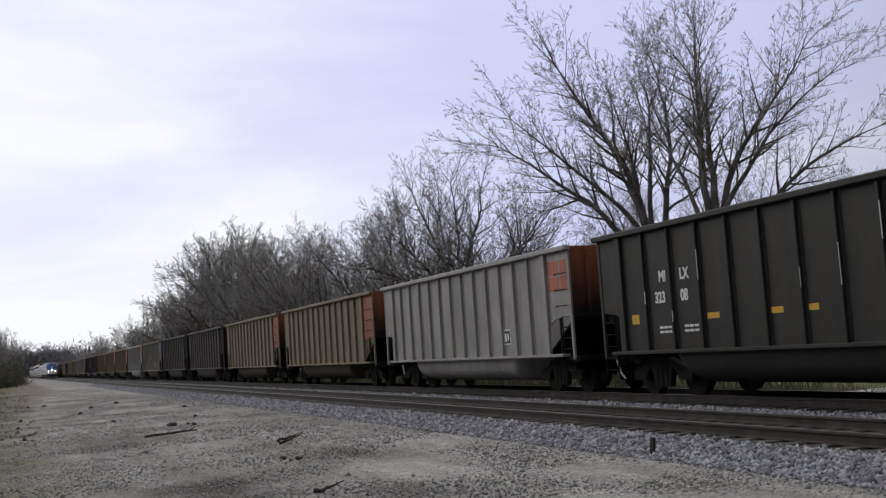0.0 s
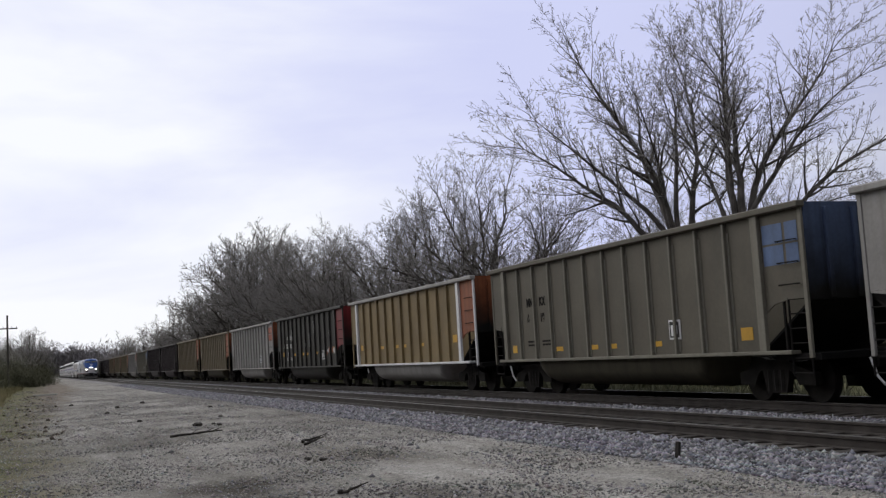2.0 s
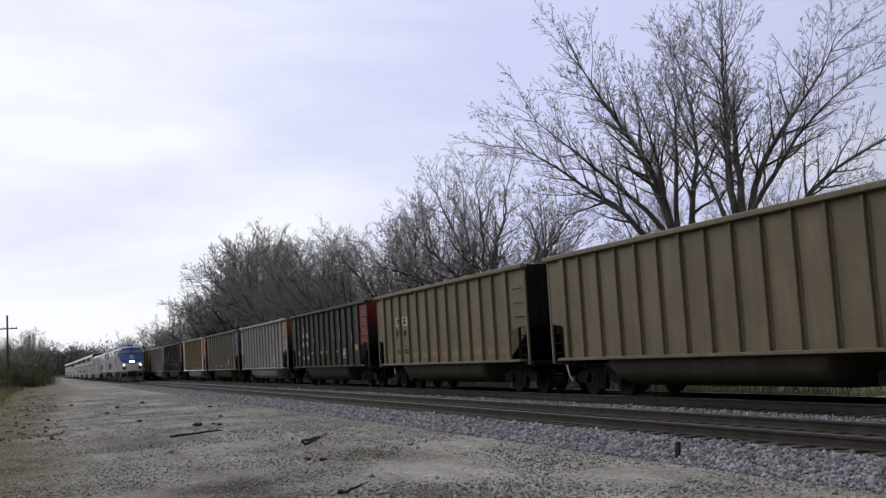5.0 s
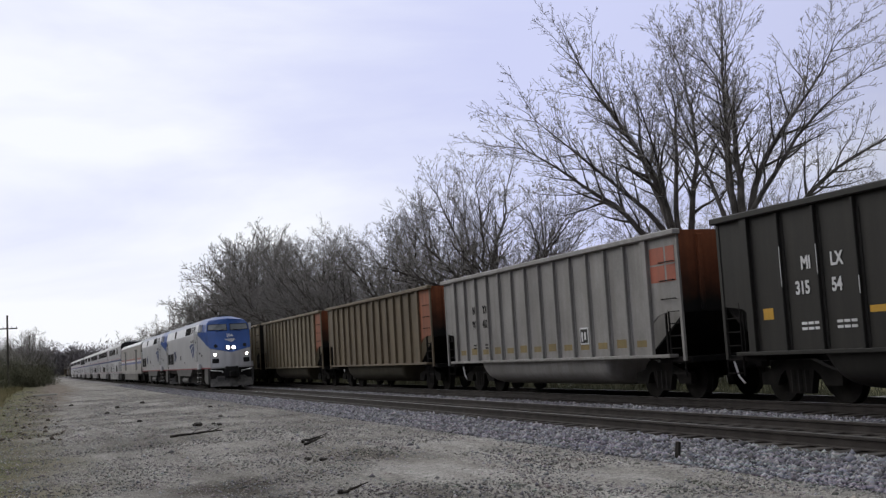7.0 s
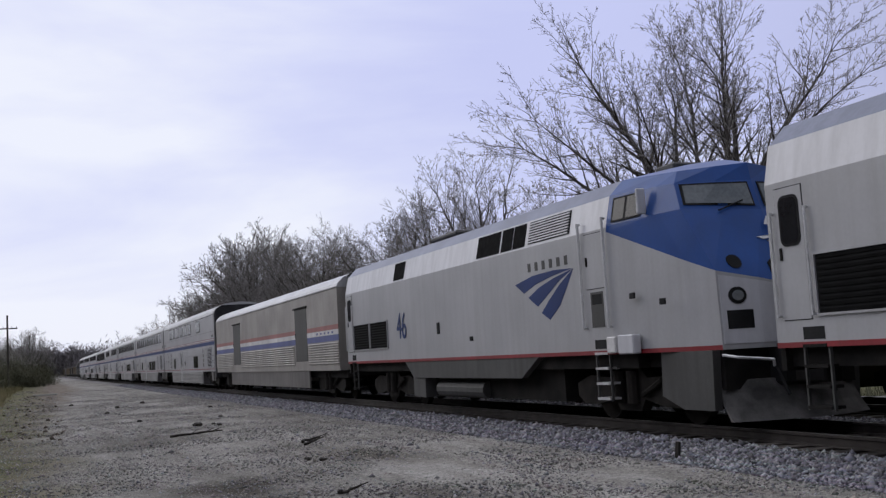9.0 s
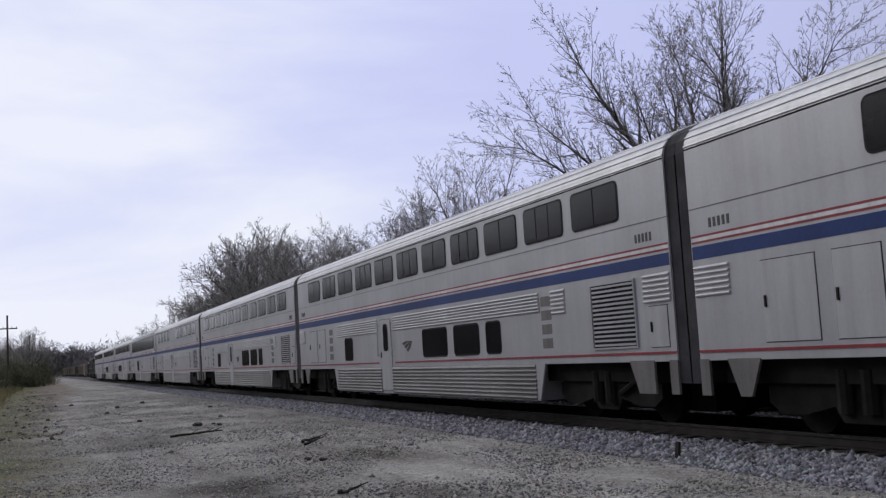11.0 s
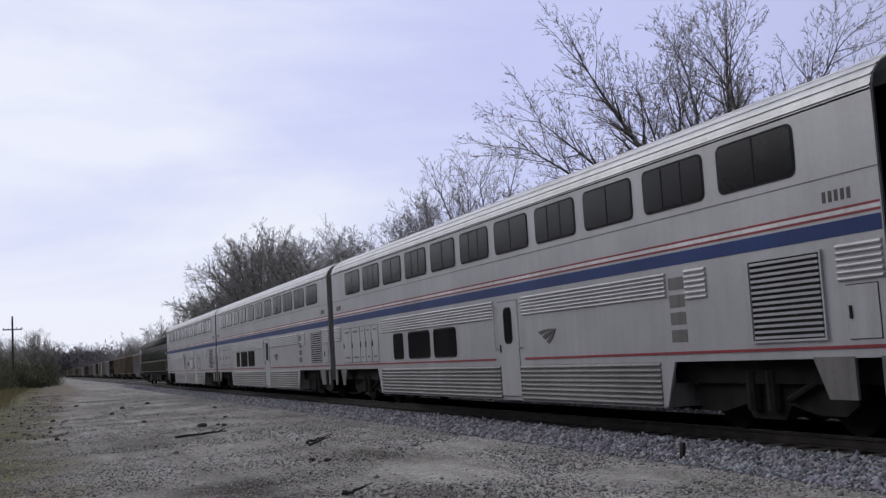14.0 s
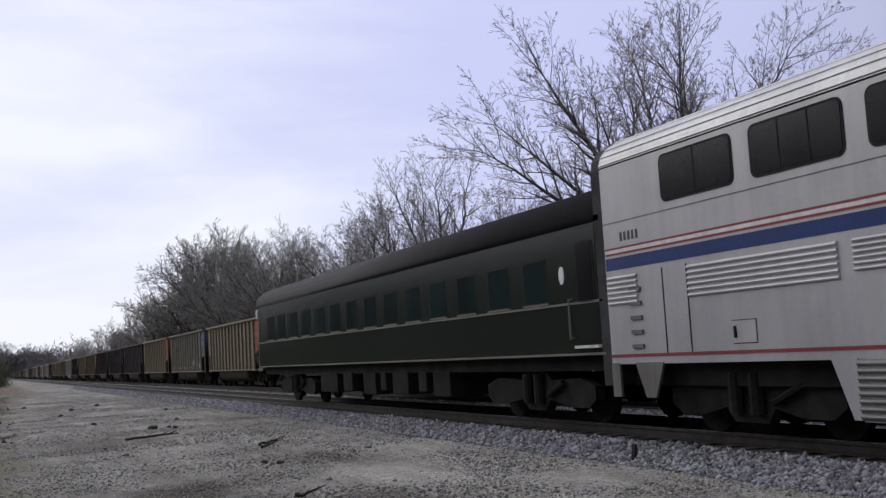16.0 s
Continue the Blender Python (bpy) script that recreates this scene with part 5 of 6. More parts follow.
    for sx in (-1, 1):
        bm = bmesh.new()
        path = [(1.545, 3.9), (1.3225, 1.95), (1.20, 1.30), (0.6, 1.11), (0.0, 1.02)]
        lo = [bm.verts.new((sx * (x + 0.012), y - 0.012, 1.2)) for x, y in path[:3]]
        hi = [bm.verts.new((sx * (x + 0.012), y - 0.012, 1.27)) for x, y in path[:3]]
        for k in range(2):
            bm.faces.new((lo[k], lo[k + 1], hi[k + 1], hi[k]))
        part("red_line", bm, M["stripe"], c)
    part("roof_vent", boxes((-0.9, 0.9, 12.5, 14.4, 4.3, 4.42), bevel=0.04), M["tank"], c)
    part("horn", boxes((-0.35, 0.35, 3.5, 4.1, 4.32, 4.46), bevel=0.03), M["tank"], c)
    part("exhaust_stack", boxes((-0.5, 0.5, 9.6, 10.6, 4.32, 4.40), bevel=0.03), M["under"], c)
    part("tail", boxes((-1.5, 1.5, 20.60, 20.70, 0.9, 1.3)), M["under"], c)
    part("diaphragm", boxes((-0.5, 0.5, 20.68, 20.95, 1.2, 3.4)), M["rubber"], c)
    for yy in (4.1, 17.2):
        passenger_truck(c, yy, 2.75)
    part("engine_underside", boxes((-1.2, 1.2, 6.5, 14.6, 0.32, 0.96)), M["under"], c)
    return c


def baggage_car():
    c = tagged(new("baggage_car"), "older silver baggage car with faded red, white and blue bands", "railway coach")
    y0, y1 = 0.5, 26.0
    part("body", boxes((-W, W, y0, y1, 1.0, 3.72)), M["bagg"], c)
    prof = [(1.55, 3.72), (1.5, 3.86), (1.3, 4.05), (0.9, 4.2), (0.0, 4.28)]
    part("roof", prism(bmesh.new(), prof + [(-x, z) for x, z in prof[-2::-1]], y0, y1), M["roof"], c)
    band(c, "drip_rail", y0, y1, 3.73, 3.76, M["roof"], lift=0.03)
    band(c, "red_band", y0, y1, 2.36, 2.52, M["faded"])
    band(c, "white_band", y0, y1, 2.19, 2.355, M["cream"])
    band(c, "blue_band", y0, y1, 1.98, 2.185, M["fadeblue"])
    flutes(c, y0, 4.7, 1.2, 1.95, 9, M["bagg"])
    flutes(c, 7.0, 18.5, 1.2, 1.95, 9, M["bagg"])
    flutes(c, 20.8, y1, 1.2, 1.95, 9, M["bagg"])
    for a, b in ((4.85, 6.75), (18.65, 20.55)):
        hatch(c, a, b, 1.35, 3.3, "cargo_door", M["tank"])
        part("door_track", boxes((-W - 0.05, -W, a - 0.1, b + 0.1, 3.3, 3.36)), M["under"], c)
    for sx in (-1, 1):
        part("skirt", boxes((*sorted((sx * 1.46, sx * 1.52)), 4.9, 21.6, 0.38, 1.02)), M["dirtyskirt"], c)
    part("underframe", boxes((-1.3, 1.3, y0, y1, 0.75, 1.02)), M["under"], c)
    for yy in (3.0, 23.4):
        passenger_truck(c, yy)
    for yy, s in ((y0, -1), (y1, 1)):
        part("diaphragm", boxes((-1.2, 1.2, *sorted((yy, yy + s * 0.45)), 0.8, 4.15), bevel=0.08), M["rubber"], c, "black end diaphragm")
    lettering_bars(c, 1.0, 3.6, 2.27, 0.07, M["fadeblue"], x=W + 0.004, n=5)
    return c


def heavy_coach():
    c = tagged(new("vintage_coach"), "dark green vintage observation coach with a black arched roof", "railway coach")
    y0, y1 = 0.3, 24.6
    w = 1.5
    part("body", boxes((-w, w, y0, y1, 1.22, 3.45)), M["green"], c)
    prof = [(1.52, 3.42), (1.52, 3.52), (1.48, 3.66), (1.39, 3.81), (1.26, 3.93), (1.08, 4.04), (0.8, 4.13), (0.4, 4.185), (0.0, 4.2)]
    part("roof", prism(bmesh.new(), prof + [(-x, z) for x, z in prof[-2::-1]], y0 - 0.05, y1 + 0.3), M["greenroof"], c, "black arched roof", smooth=True)
    band(c, "belt_rail", y0, y1, 2.09, 2.13, M["trim"], x=w, lift=0.02)
    band(c, "sill_line", y0, y1, 1.22, 1.26, M["trim"], x=w, lift=0.022)
    for k in range(14):
        a = 2.2 + 1.55 * k
        pane(c, a, a + 0.85, 2.2, 2.95, x=w, r=0.03, mat=M["tealglass"], bars=0, lift=0.008)
        band(c, "window_sill", a - 0.06, a + 0.91, 2.14, 2.17, M["trim"], x=w, lift=0.03)
    hatch(c, 0.42, 1.2, 1.4, 3.38, "vestibule_door", M["green"], x=w)
    pane(c, 0.56, 1.06, 2.15, 3.1, x=w + 0.012, r=0.04, name="door_window")
    bar(c, 1.32, 1.5, 2.2, x=w, r=0.02, mat=M["trim"])
    part("threshold", boxes((-w - 0.08, -w, 0.42, 1.2, 1.34, 1.39)), M["cream"], c)
    part("oval_plaque", slab(bmesh.new(), [(1.62 + 0.09 * math.cos(2 * math.pi * k / 16), 2.62 + 0.16 * math.sin(2 * math.pi * k / 16)) for k in range(16)], -w - 0.015, -w), M["white"], c, "white oval plaque")
    part("underframe", boxes((-1.3, 1.3, y0, y1, 0.95, 1.22)), M["under"], c)
    for a, b, z in ((7.2, 8.2, 0.4), (8.6, 9.1, 0.5), (9.8, 10.9, 0.42), (11.4, 11.8, 0.5), (12.2, 13.2, 0.38), (14.2, 15.0, 0.45), (15.6, 17.3, 0.4)):
        part("equipment_box", boxes((-1.35, 1.35, a, b, z, 0.98), bevel=0.02), M["under"], c)
    for yy in (3.4, 20.6):
        passenger_truck(c, yy, 3.3)
    part("diaphragm", boxes((-1.15, 1.15, -0.05, y0, 0.8, 4.0), bevel=0.08), M["rubber"], c)
    part("observation_railing", boxes(*[(x, x + 0.03, y1 + 0.62, y1 + 0.65, 1.2, 2.2) for x in [-1.4 + 0.2 * k for k in range(15)]], (-1.42, 1.42, y1 + 0.61, y1 + 0.66, 2.16, 2.22), (-1.42, 1.42, y1, y1 + 0.7, 1.1, 1.2)), M["trim"], c)
    part("marker_lamp", boxes((-1.56, -1.4, y1 + 0.02, y1 + 0.2, 3.0, 3.35), bevel=0.03), M["white"], c)
    return c


OFFS = [0.0, 21.1, 42.3, 68.75, 94.6, 120.5, 146.6, 172.35, 197.95, 223.9, 249.6, 275.1]
train = [locomotive("204", "silver and blue streamlined diesel locomotive, headlights lit"),
         locomotive("46", "silver and blue streamlined diesel locomotive, second in the train", lit=False),
         baggage_car(),
         bilevel("dorm", None, "stainless two-storey transition coach with few upper windows", 1),
         bilevel("sleeper", None, "stainless two-storey sleeping coach with red and blue stripes", 2),
         bilevel("sleeper", "32052", "stainless two-storey sleeping coach, large lower windows", 3),
         bilevel("coach_a", "30067", "stainless two-storey coach with a gap in its upper windows", 4),
         bilevel("lounge", None, "stainless lounge coach with tall windows and curved roof panes", 5),
         bilevel("coach_b", None, "stainless two-storey coach with three lower windows", 6),
         bilevel("coach_b", None, "stainless two-storey coach with red and blue stripes, dusty", 7),
         bilevel("coach_e", None, "stainless two-storey coach with a wide baggage door", 8),
         heavy_coach()]
passenger_cars = list(zip(OFFS, train))
# ---- trees ----
M["bark"] = material("grey_brown_bark", (0.05, 0.044, 0.04), (0.125, 0.112, 0.1), 2.0, 0.95, bump=0.02, bscale=18)
M["twig"] = material("grey_twigs", (0.165, 0.156, 0.148), (0.31, 0.292, 0.276), 1.0, 0.95)
M["bud"] = material("opening_buds", (0.085, 0.07, 0.05), (0.17, 0.145, 0.095), 1.0, 0.9)


class Wood:
    """Collects tapered limbs as plain vertex and face lists."""

    def __init__(self):
        self.v, self.f = [], []

    def limb(self, pts, radii, n):
        base = len(self.v)
        u = None
        for k, p in enumerate(pts):
            d = (pts[min(k + 1, len(pts) - 1)] - pts[max(k - 1, 0)]).normalized()
            u = (d.orthogonal() if u is None else (u - d * u.dot(d))).normalized()
            w = d.cross(u)
            for j in range(n):
                a = 2 * math.pi * j / n
                self.v.append(p + (u * math.cos(a) + w * math.sin(a)) * radii[k])
        for k in range(len(pts) - 1):
            for j in range(n):
                a, b = base + k * n + j, base + k * n + (j + 1) % n
                self.f.append((a, b, b + n, a + n))

    def leaf(self, p, d, s, r):
        i = len(self.v)
        u = d.orthogonal().normalized() * s * 0.5
        self.v += [p - u, p + d * s, p + u]
        self.f.append((i, i + 1, i + 2))

    def object(self, name, mats, parent, smooth=True):
        me = bpy.data.meshes.new(name)
        me.from_pydata(self.v, [], self.f)
        me.materials.append(mats)
        ob = new(name, me)
        ob.parent = parent
        return ob


def tree(seed, limbs, fork=1.5, girth=0.4, twig=0.01, dens=(1.9, 2.5, 3.2, 3.4), reach=(0.36, 0.45, 0.46, 0.5), wild=1.0, buds=0.2, bud=0.07, label=""):
    """A bare tree. Each limb leaves the trunk at a height, with a lean that changes along its length:
    (height, lean at its foot and at its tip in degrees, bearing in degrees, length, share of the trunk's girth)."""
    r = random.Random(seed)
    trunk, crown, leaves = Wood(), Wood(), Wood()

    def tips(p, d):
        if r.random() < buds:
            for _ in range(2):
                leaves.leaf(p - d * r.uniform(0, 0.12), Vector((r.uniform(-1, 1), r.uniform(-1, 1), r.uniform(-0.3, 1))).normalized(), bud * r.uniform(0.6, 1.4), r)

    def branch(p, way, length, rad, level):
        """way(f): the direction that the branch heads in at the share f of its length."""
        segs = max(2, int(length / (0, 0.9, 0.55, 0.32, 0.22, 0.16)[level]))
        pts, radii, ways = [p.copy()], [rad], [way(0)]
        q, sway = p.copy(), Vector()
        for k in range(segs):
            f = (k + 1) / segs
            sway = sway * 0.72 + Vector((r.gauss(0, 1), r.gauss(0, 1), r.gauss(0, 0.7))) * (0, 0.085, 0.12, 0.16, 0.2, 0.2)[level] * wild
            d = (way(f) + sway).normalized()
            q = q + d * (length / segs)
            pts.append(q.copy())
            ways.append(d)
            radii.append(max(twig * 0.6, rad * (1 - 0.88 * f ** 0.9)))
        (trunk if level < 3 else crown).limb(pts, radii, (0, 8, 5, 4, 3, 3)[level])
        if level == 5:
            tips(pts[-1], ways[-1])
            return
        count = max(2, int(dens[level - 1] * length + r.random()))
        az = r.uniform(0, 6.28)
        for k in range(count):
            low = (0, 0.3, 0.2, 0.12, 0.1)[level]
            f = min(low + (1 - low) * (k + r.random()) / count, 0.99)
            i = int(f * segs)
            w = f * segs - i
            base, rb, d = pts[i].lerp(pts[i + 1], w), radii[i] * (1 - w) + radii[i + 1] * w, ways[i + 1]
            az += 2.4 + r.uniform(-0.6, 0.6)
            side = d.orthogonal().normalized()
            side.rotate(Matrix.Rotation(az, 3, d))
            side.z += 0.12
            open_ = math.tan(radians(r.uniform(34, 66) - 16 * f))
            e = (d + side.normalized() * open_).normalized()
            if e.z < -0.2:
                e.z *= -0.4
            ln = length * reach[level - 1] * (1.02 - 0.42 * f) * r.uniform(0.6, 1.25)
            if ln < 0.12:
                continue
            lift = r.uniform(-0.1, 0.38)
            branch(base, lambda g, e=e, lift=lift: (e + Vector((0, 0, lift * g))).normalized(), ln, max(rb * r.uniform(0.42, 0.68), twig), level + 1)
        if level < 4:
            for _ in range(3):
                d = (ways[-1] + Vector((r.gauss(0, 1), r.gauss(0, 1), r.gauss(0, 0.8))) * 0.42).normalized()
                branch(pts[-1], lambda g, d=d: d, length * r.uniform(0.18, 0.3), radii[-1], level + 1)

    foot = max(z for z, *_ in limbs)
    bole = [Vector((0.06 * k * r.uniform(-1, 1), 0.06 * k * r.uniform(-1, 1), -0.4 + (foot + 0.4) * k / 6)) for k in range(7)]
    trunk.limb(bole, [girth * (1.25 if k == 0 else 1 - 0.09 * k) for k in range(7)], 10)
    for z, lean0, lean1, bearing, length, share in limbs:
        u = Vector((math.cos(radians(bearing)), math.sin(radians(bearing)), 0))

        def way(f, u=u, a=lean0, c=lean1):
            ang = radians(a + (c - a) * f)
            return u * math.sin(ang) + Vector((0, 0, math.cos(ang)))
        k = (z + 0.4) / (foot + 0.4) * 6
        i = min(int(k), 5)
        branch(bole[i].lerp(bole[i + 1], k - i), way, length, girth * share, 1)
    root = new("tree")
    trunk.object("trunk", M["bark"], root)
    crown.object("crown", M["twig"], root)
    if leaves.v:
        leaves.object("bud_growth", M["bud"], root)
    return tagged(root, label, "tree", group="trees behind the line")


def round_head(seed, tall, stems, wide, low=0.14):
    """Limbs of a round-headed tree: a few upright ones in the heart, wide arching ones round them."""
    r = random.Random(seed)
    out = []
    for k in range(stems):
        inner = k % 3 == 0
        lean = r.uniform(4, 14) if inner else wide * r.uniform(0.55, 1.0)
        z = tall * (low + r.uniform(0.0, 0.16))
        ln = (tall - z) * (0.84 if inner else r.uniform(0.7, 0.84))
        out.append((z, lean * 0.8, lean * r.uniform(1.0, 1.5), 137.5 * k + r.uniform(-25, 25), ln, r.uniform(0.42, 0.62)))
    return out


def put(ob, x, y, turn=0.0, size=1.0):
    ob.scale = (size,) * 3
    ob.location, ob.rotation_euler = (x, y, height(x, y)), (0, 0, turn)
    return ob


def again(ob, x, y, turn, size):
    c = copy_thing(ob, pose(x, y, height(x, y), 0, 0, math.degrees(turn)))
    c.scale = (size,) * 3
    return c


# bearings: -21 lies to the right across the line of sight, 159 to the left
big = put(tree(5, [(5.2, 36, 60, 164, 11.0, 0.5), (6.8, 28, 46, 152, 10.1, 0.36), (6.4, 10, 24, 158, 11.6, 0.6), (5.0, 17, -15, -21, 12.0, 0.5), (6.4, 9, 12, 30, 11.0, 0.4), (6.9, 26, 40, 110, 9.2, 0.34), (6.6, 22, 36, 200, 8.7, 0.32)],
               girth=0.46, twig=0.011, buds=0.75, bud=0.08, label="tall bare tree with wide spreading limbs and fine twigs"), 30.8, 46.6, 0.0, 0.99)
big2 = put(tree(8, [(6.0, 3, -20, -21, 9.9, 0.55), (6.6, 3, 9, 20, 10.3, 0.5), (5.6, 10, 40, -24, 11.2, 0.52), (5.0, 27, 70, -18, 10.7, 0.44), (6.2, 18, 50, -30, 9.8, 0.38), (6.4, 22, 34, 95, 8.8, 0.34), (6.5, 12, 24, 240, 9.2, 0.36)],
                girth=0.44, twig=0.011, buds=0.75, bud=0.08, label="tall bare tree forked into several upright stems"), 30.8, 41.0, 0.0, 0.99)
mid = put(tree(11, round_head(2, 14.8, 12, 54), girth=0.34, twig=0.0115, wild=1.3, buds=0.2, dens=(2.0, 2.4, 2.9, 2.8), label="rounded bare tree with arching limbs and the first buds"), 29, 67, 0.4, 1.08)
mid2 = put(tree(15, round_head(4, 15.4, 8, 34), girth=0.34, twig=0.0125, wild=1.3, buds=0.2, dens=(1.7, 2.2, 2.9, 2.8), label="upright bare tree with the first green buds"), 31, 96, 0.0, 1.0)
mid3 = put(tree(27, round_head(6, 13.6, 10, 60), girth=0.34, twig=0.0125, wild=1.4, buds=0.2, dens=(1.8, 2.3, 2.9, 2.8), label="broad bare tree with dense twigs"), 29.5, 79, 1.0, 1.1)
for x, y, turn, size in ((41, 52, 0.3, 0.84), (48, 50, 1.9, 0.75), (39, 45, 2.7, 0.66), (40, 63, 4.1, 0.9)):
    again(mid3 if turn > 2 else mid, x, y, turn, size)
again(mid2, 44, 38, 1.0, 0.62)
again(mid2, 50, 41.5, 2.0, 0.66)
again(mid3, 39, 47, 2.6, 0.62)
again(mid2, 38, 60, 2.2, 0.8)
far_a = put(tree(31, round_head(8, 15.4, 10, 48), girth=0.38, twig=0.021, wild=1.4, buds=0.2, dens=(1.5, 2.0, 2.5, 2.3), label="bare tree far along the line, twigs in bud"), 29, 158, 0.0, 1.36)
far_b = put(tree(37, round_head(9, 14.6, 10, 60), girth=0.38, twig=0.021, wild=1.4, buds=0.2, dens=(1.5, 2.0, 2.5, 2.3), label="broad bare tree far along the line"), 31, 186, 0.0, 1.34)
rt = random.Random(9)
for ob, x, y, size in ((mid3, 30, 60.5, 0.88), (mid, 31, 88, 0.96), (mid3, 29, 103, 1.0), (mid2, 28.5, 110, 1.06), (mid, 31, 119, 1.06), (mid3, 29, 131, 1.18), (mid, 30, 142, 1.22), (mid2, 34, 126, 1.0),
                       (mid3, 37, 108, 1.05), (mid, 36, 137, 1.15), (mid3, 30, 72.5, 0.98), (mid, 30, 124, 1.1)):
    again(ob, x, y, rt.uniform(0, 6.28), size)
for y in (150, 154, 163, 168, 176, 181, 191, 196, 206, 216, 226, 238, 250, 264, 280, 300, 322, 350, 380, 410, 450, 500):
    tallness = 1.4 if y < 190 else 1.02 if y < 260 else 0.9
    again((far_a, far_b)[rt.randrange(2)], rt.uniform(27, 35), y + rt.uniform(-1.5, 1.5), rt.uniform(0, 6.28), rt.uniform(0.92, 1.04) * tallness)
for x, y, k in ((-5.5, 205, 0.55), (-1.8, 215, 0.68), (-2.6, 222, 0.6), (-9, 190, 0.6), (0.2, 238, 0.6), (-12, 200, 0.6), (-0.6, 260, 0.75)):
    again(far_b, x, y, k * 9, k)
for k in range(26):
    y = rt.uniform(110, 300)
    again((far_a, far_b)[k % 2], rt.uniform(-13, -3.2 + (3.4 if y > 180 else 0)), y, rt.uniform(0, 6.28), rt.uniform(0.22, 0.42))
# ---- brush, far woods, field and small things on the ground ----
M["brush"] = material("dry_brush_twigs", (0.21, 0.2, 0.178), (0.37, 0.35, 0.305), 0.3, 0.95, spec=0.1)
M["woods"] = material("distant_bare_woods", (0.13, 0.12, 0.128), (0.22, 0.205, 0.21), 0.04, 0.95, spec=0.05, fine=0.4)
M["hedge"] = material("leafing_hedge", (0.06, 0.063, 0.04), (0.135, 0.132, 0.09), 0.2, 0.95, spec=0.1)
M["drygrass"] = material("dry_grass_blades", (0.15, 0.14, 0.065), (0.30, 0.26, 0.155), 0.4, 0.95, spec=0.1)
M["polewood"] = material("weathered_pole_timber", (0.045, 0.04, 0.036), (0.10, 0.09, 0.08), 2.0, 0.95)
M["concrete"] = material("pale_concrete", (0.34, 0.34, 0.33), (0.46, 0.455, 0.44), 0.6, 0.9, bump=0.01)
M["lump"] = stone_material("crumbled_brown_earth", (0.05, 0.038, 0.028), (0.22, 0.18, 0.14))
M["stick"] = material("dark_wet_wood", (0.012, 0.010, 0.009), (0.04, 0.034, 0.028), 4.0, 0.9)


def thicket(name, spots, tall, sticks, mat, label, seed, wide=1.0, thin=0.02, cat="bushes", wander=0.35, even=0.55, bushy=0.0):
    """Leafless growth: sheaves of thin forked sticks at the given spots, as flat slivers crossed at angles."""
    g = np.random.default_rng(seed)
    V, F = [], []
    for (x, y, k) in spots:
        z = height(x, y)
        h = tall * k * g.uniform(even, 1.1, sticks)
        bx, by = x + g.normal(0, wide * 0.45 * k, sticks), y + g.normal(0, wide * 0.45 * k, sticks)
        lx, ly = g.normal(0, wander, sticks) * h, g.normal(0, wander, sticks) * h
        lo = g.uniform(0, 0.55, sticks) * h
        a = g.uniform(0, 6.283, sticks)
        wx, wy = np.cos(a) * thin, np.sin(a) * thin
        p0 = np.stack([bx + lx * lo / h * 0.6 - wx, by + ly * lo / h * 0.6 - wy, z + lo - 0.1], -1)
        p1 = np.stack([bx + lx * lo / h * 0.6 + wx, by + ly * lo / h * 0.6 + wy, z + lo - 0.1], -1)
        p2 = np.stack([bx + lx, by + ly, z + h], -1)
        if bushy:
            # twigs that leave the heart of a bush in all directions, most of them upwards
            ph, th = g.uniform(0, 6.283, sticks), np.arccos(g.uniform(-0.1, 1.0, sticks))
            rr = g.random(sticks) ** 0.6
            cx = x + np.sin(th) * np.cos(ph) * rr * wide * k * 0.8
            cy = y + np.sin(th) * np.sin(ph) * rr * wide * k * 0.8
            cz = z + 0.15 + np.abs(np.cos(th)) * rr * tall * k * g.uniform(0.55, 1.0, sticks)
            ln = bushy * g.uniform(0.5, 1.2, sticks)
            ux, uy, uz = g.normal(0, 0.55, sticks), g.normal(0, 0.55, sticks), g.uniform(0.3, 1.0, sticks)
            p0 = np.stack([cx - wx, cy - wy, cz], -1)
            p1 = np.stack([cx + wx, cy + wy, cz], -1)
            p2 = np.stack([cx + ux * ln, cy + uy * ln, cz + uz * ln], -1)
        V.append(np.stack([p0, p1, p2], 1).reshape(-1, 3))
    v = np.concatenate(V)
    f = np.arange(len(v), dtype=np.int32)
    me = bpy.data.meshes.new(name)
    me.vertices.add(len(v))
    me.vertices.foreach_set("co", v.ravel())
    me.loops.add(len(f))
    me.loops.foreach_set("vertex_index", f)
    me.polygons.add(len(f) // 3)
    me.polygons.foreach_set("loop_start", np.arange(0, len(f), 3, dtype=np.int32))
    me.update(calc_edges=True)
    me.materials.append(mat)
    return tagged(new(name, me), label, cat, kind="stuff")


g2 = np.random.default_rng(12)
U = g2.uniform
# understorey behind the far track
thicket("undergrowth", [(U(26, 40), U(40, 330), U(0.6, 1.2)) for _ in range(300)], 5.0, 260, M["brush"], "bare grey-brown undergrowth beneath the trees", 21, 3.4, 0.022, bushy=1.3)
thicket("undergrowth_low", [(U(22, 30), U(30, 300), U(0.5, 1.1)) for _ in range(260)], 2.6, 140, M["hedge"], "low leafing shrubs along the far bank", 22, 2.2, 0.03)
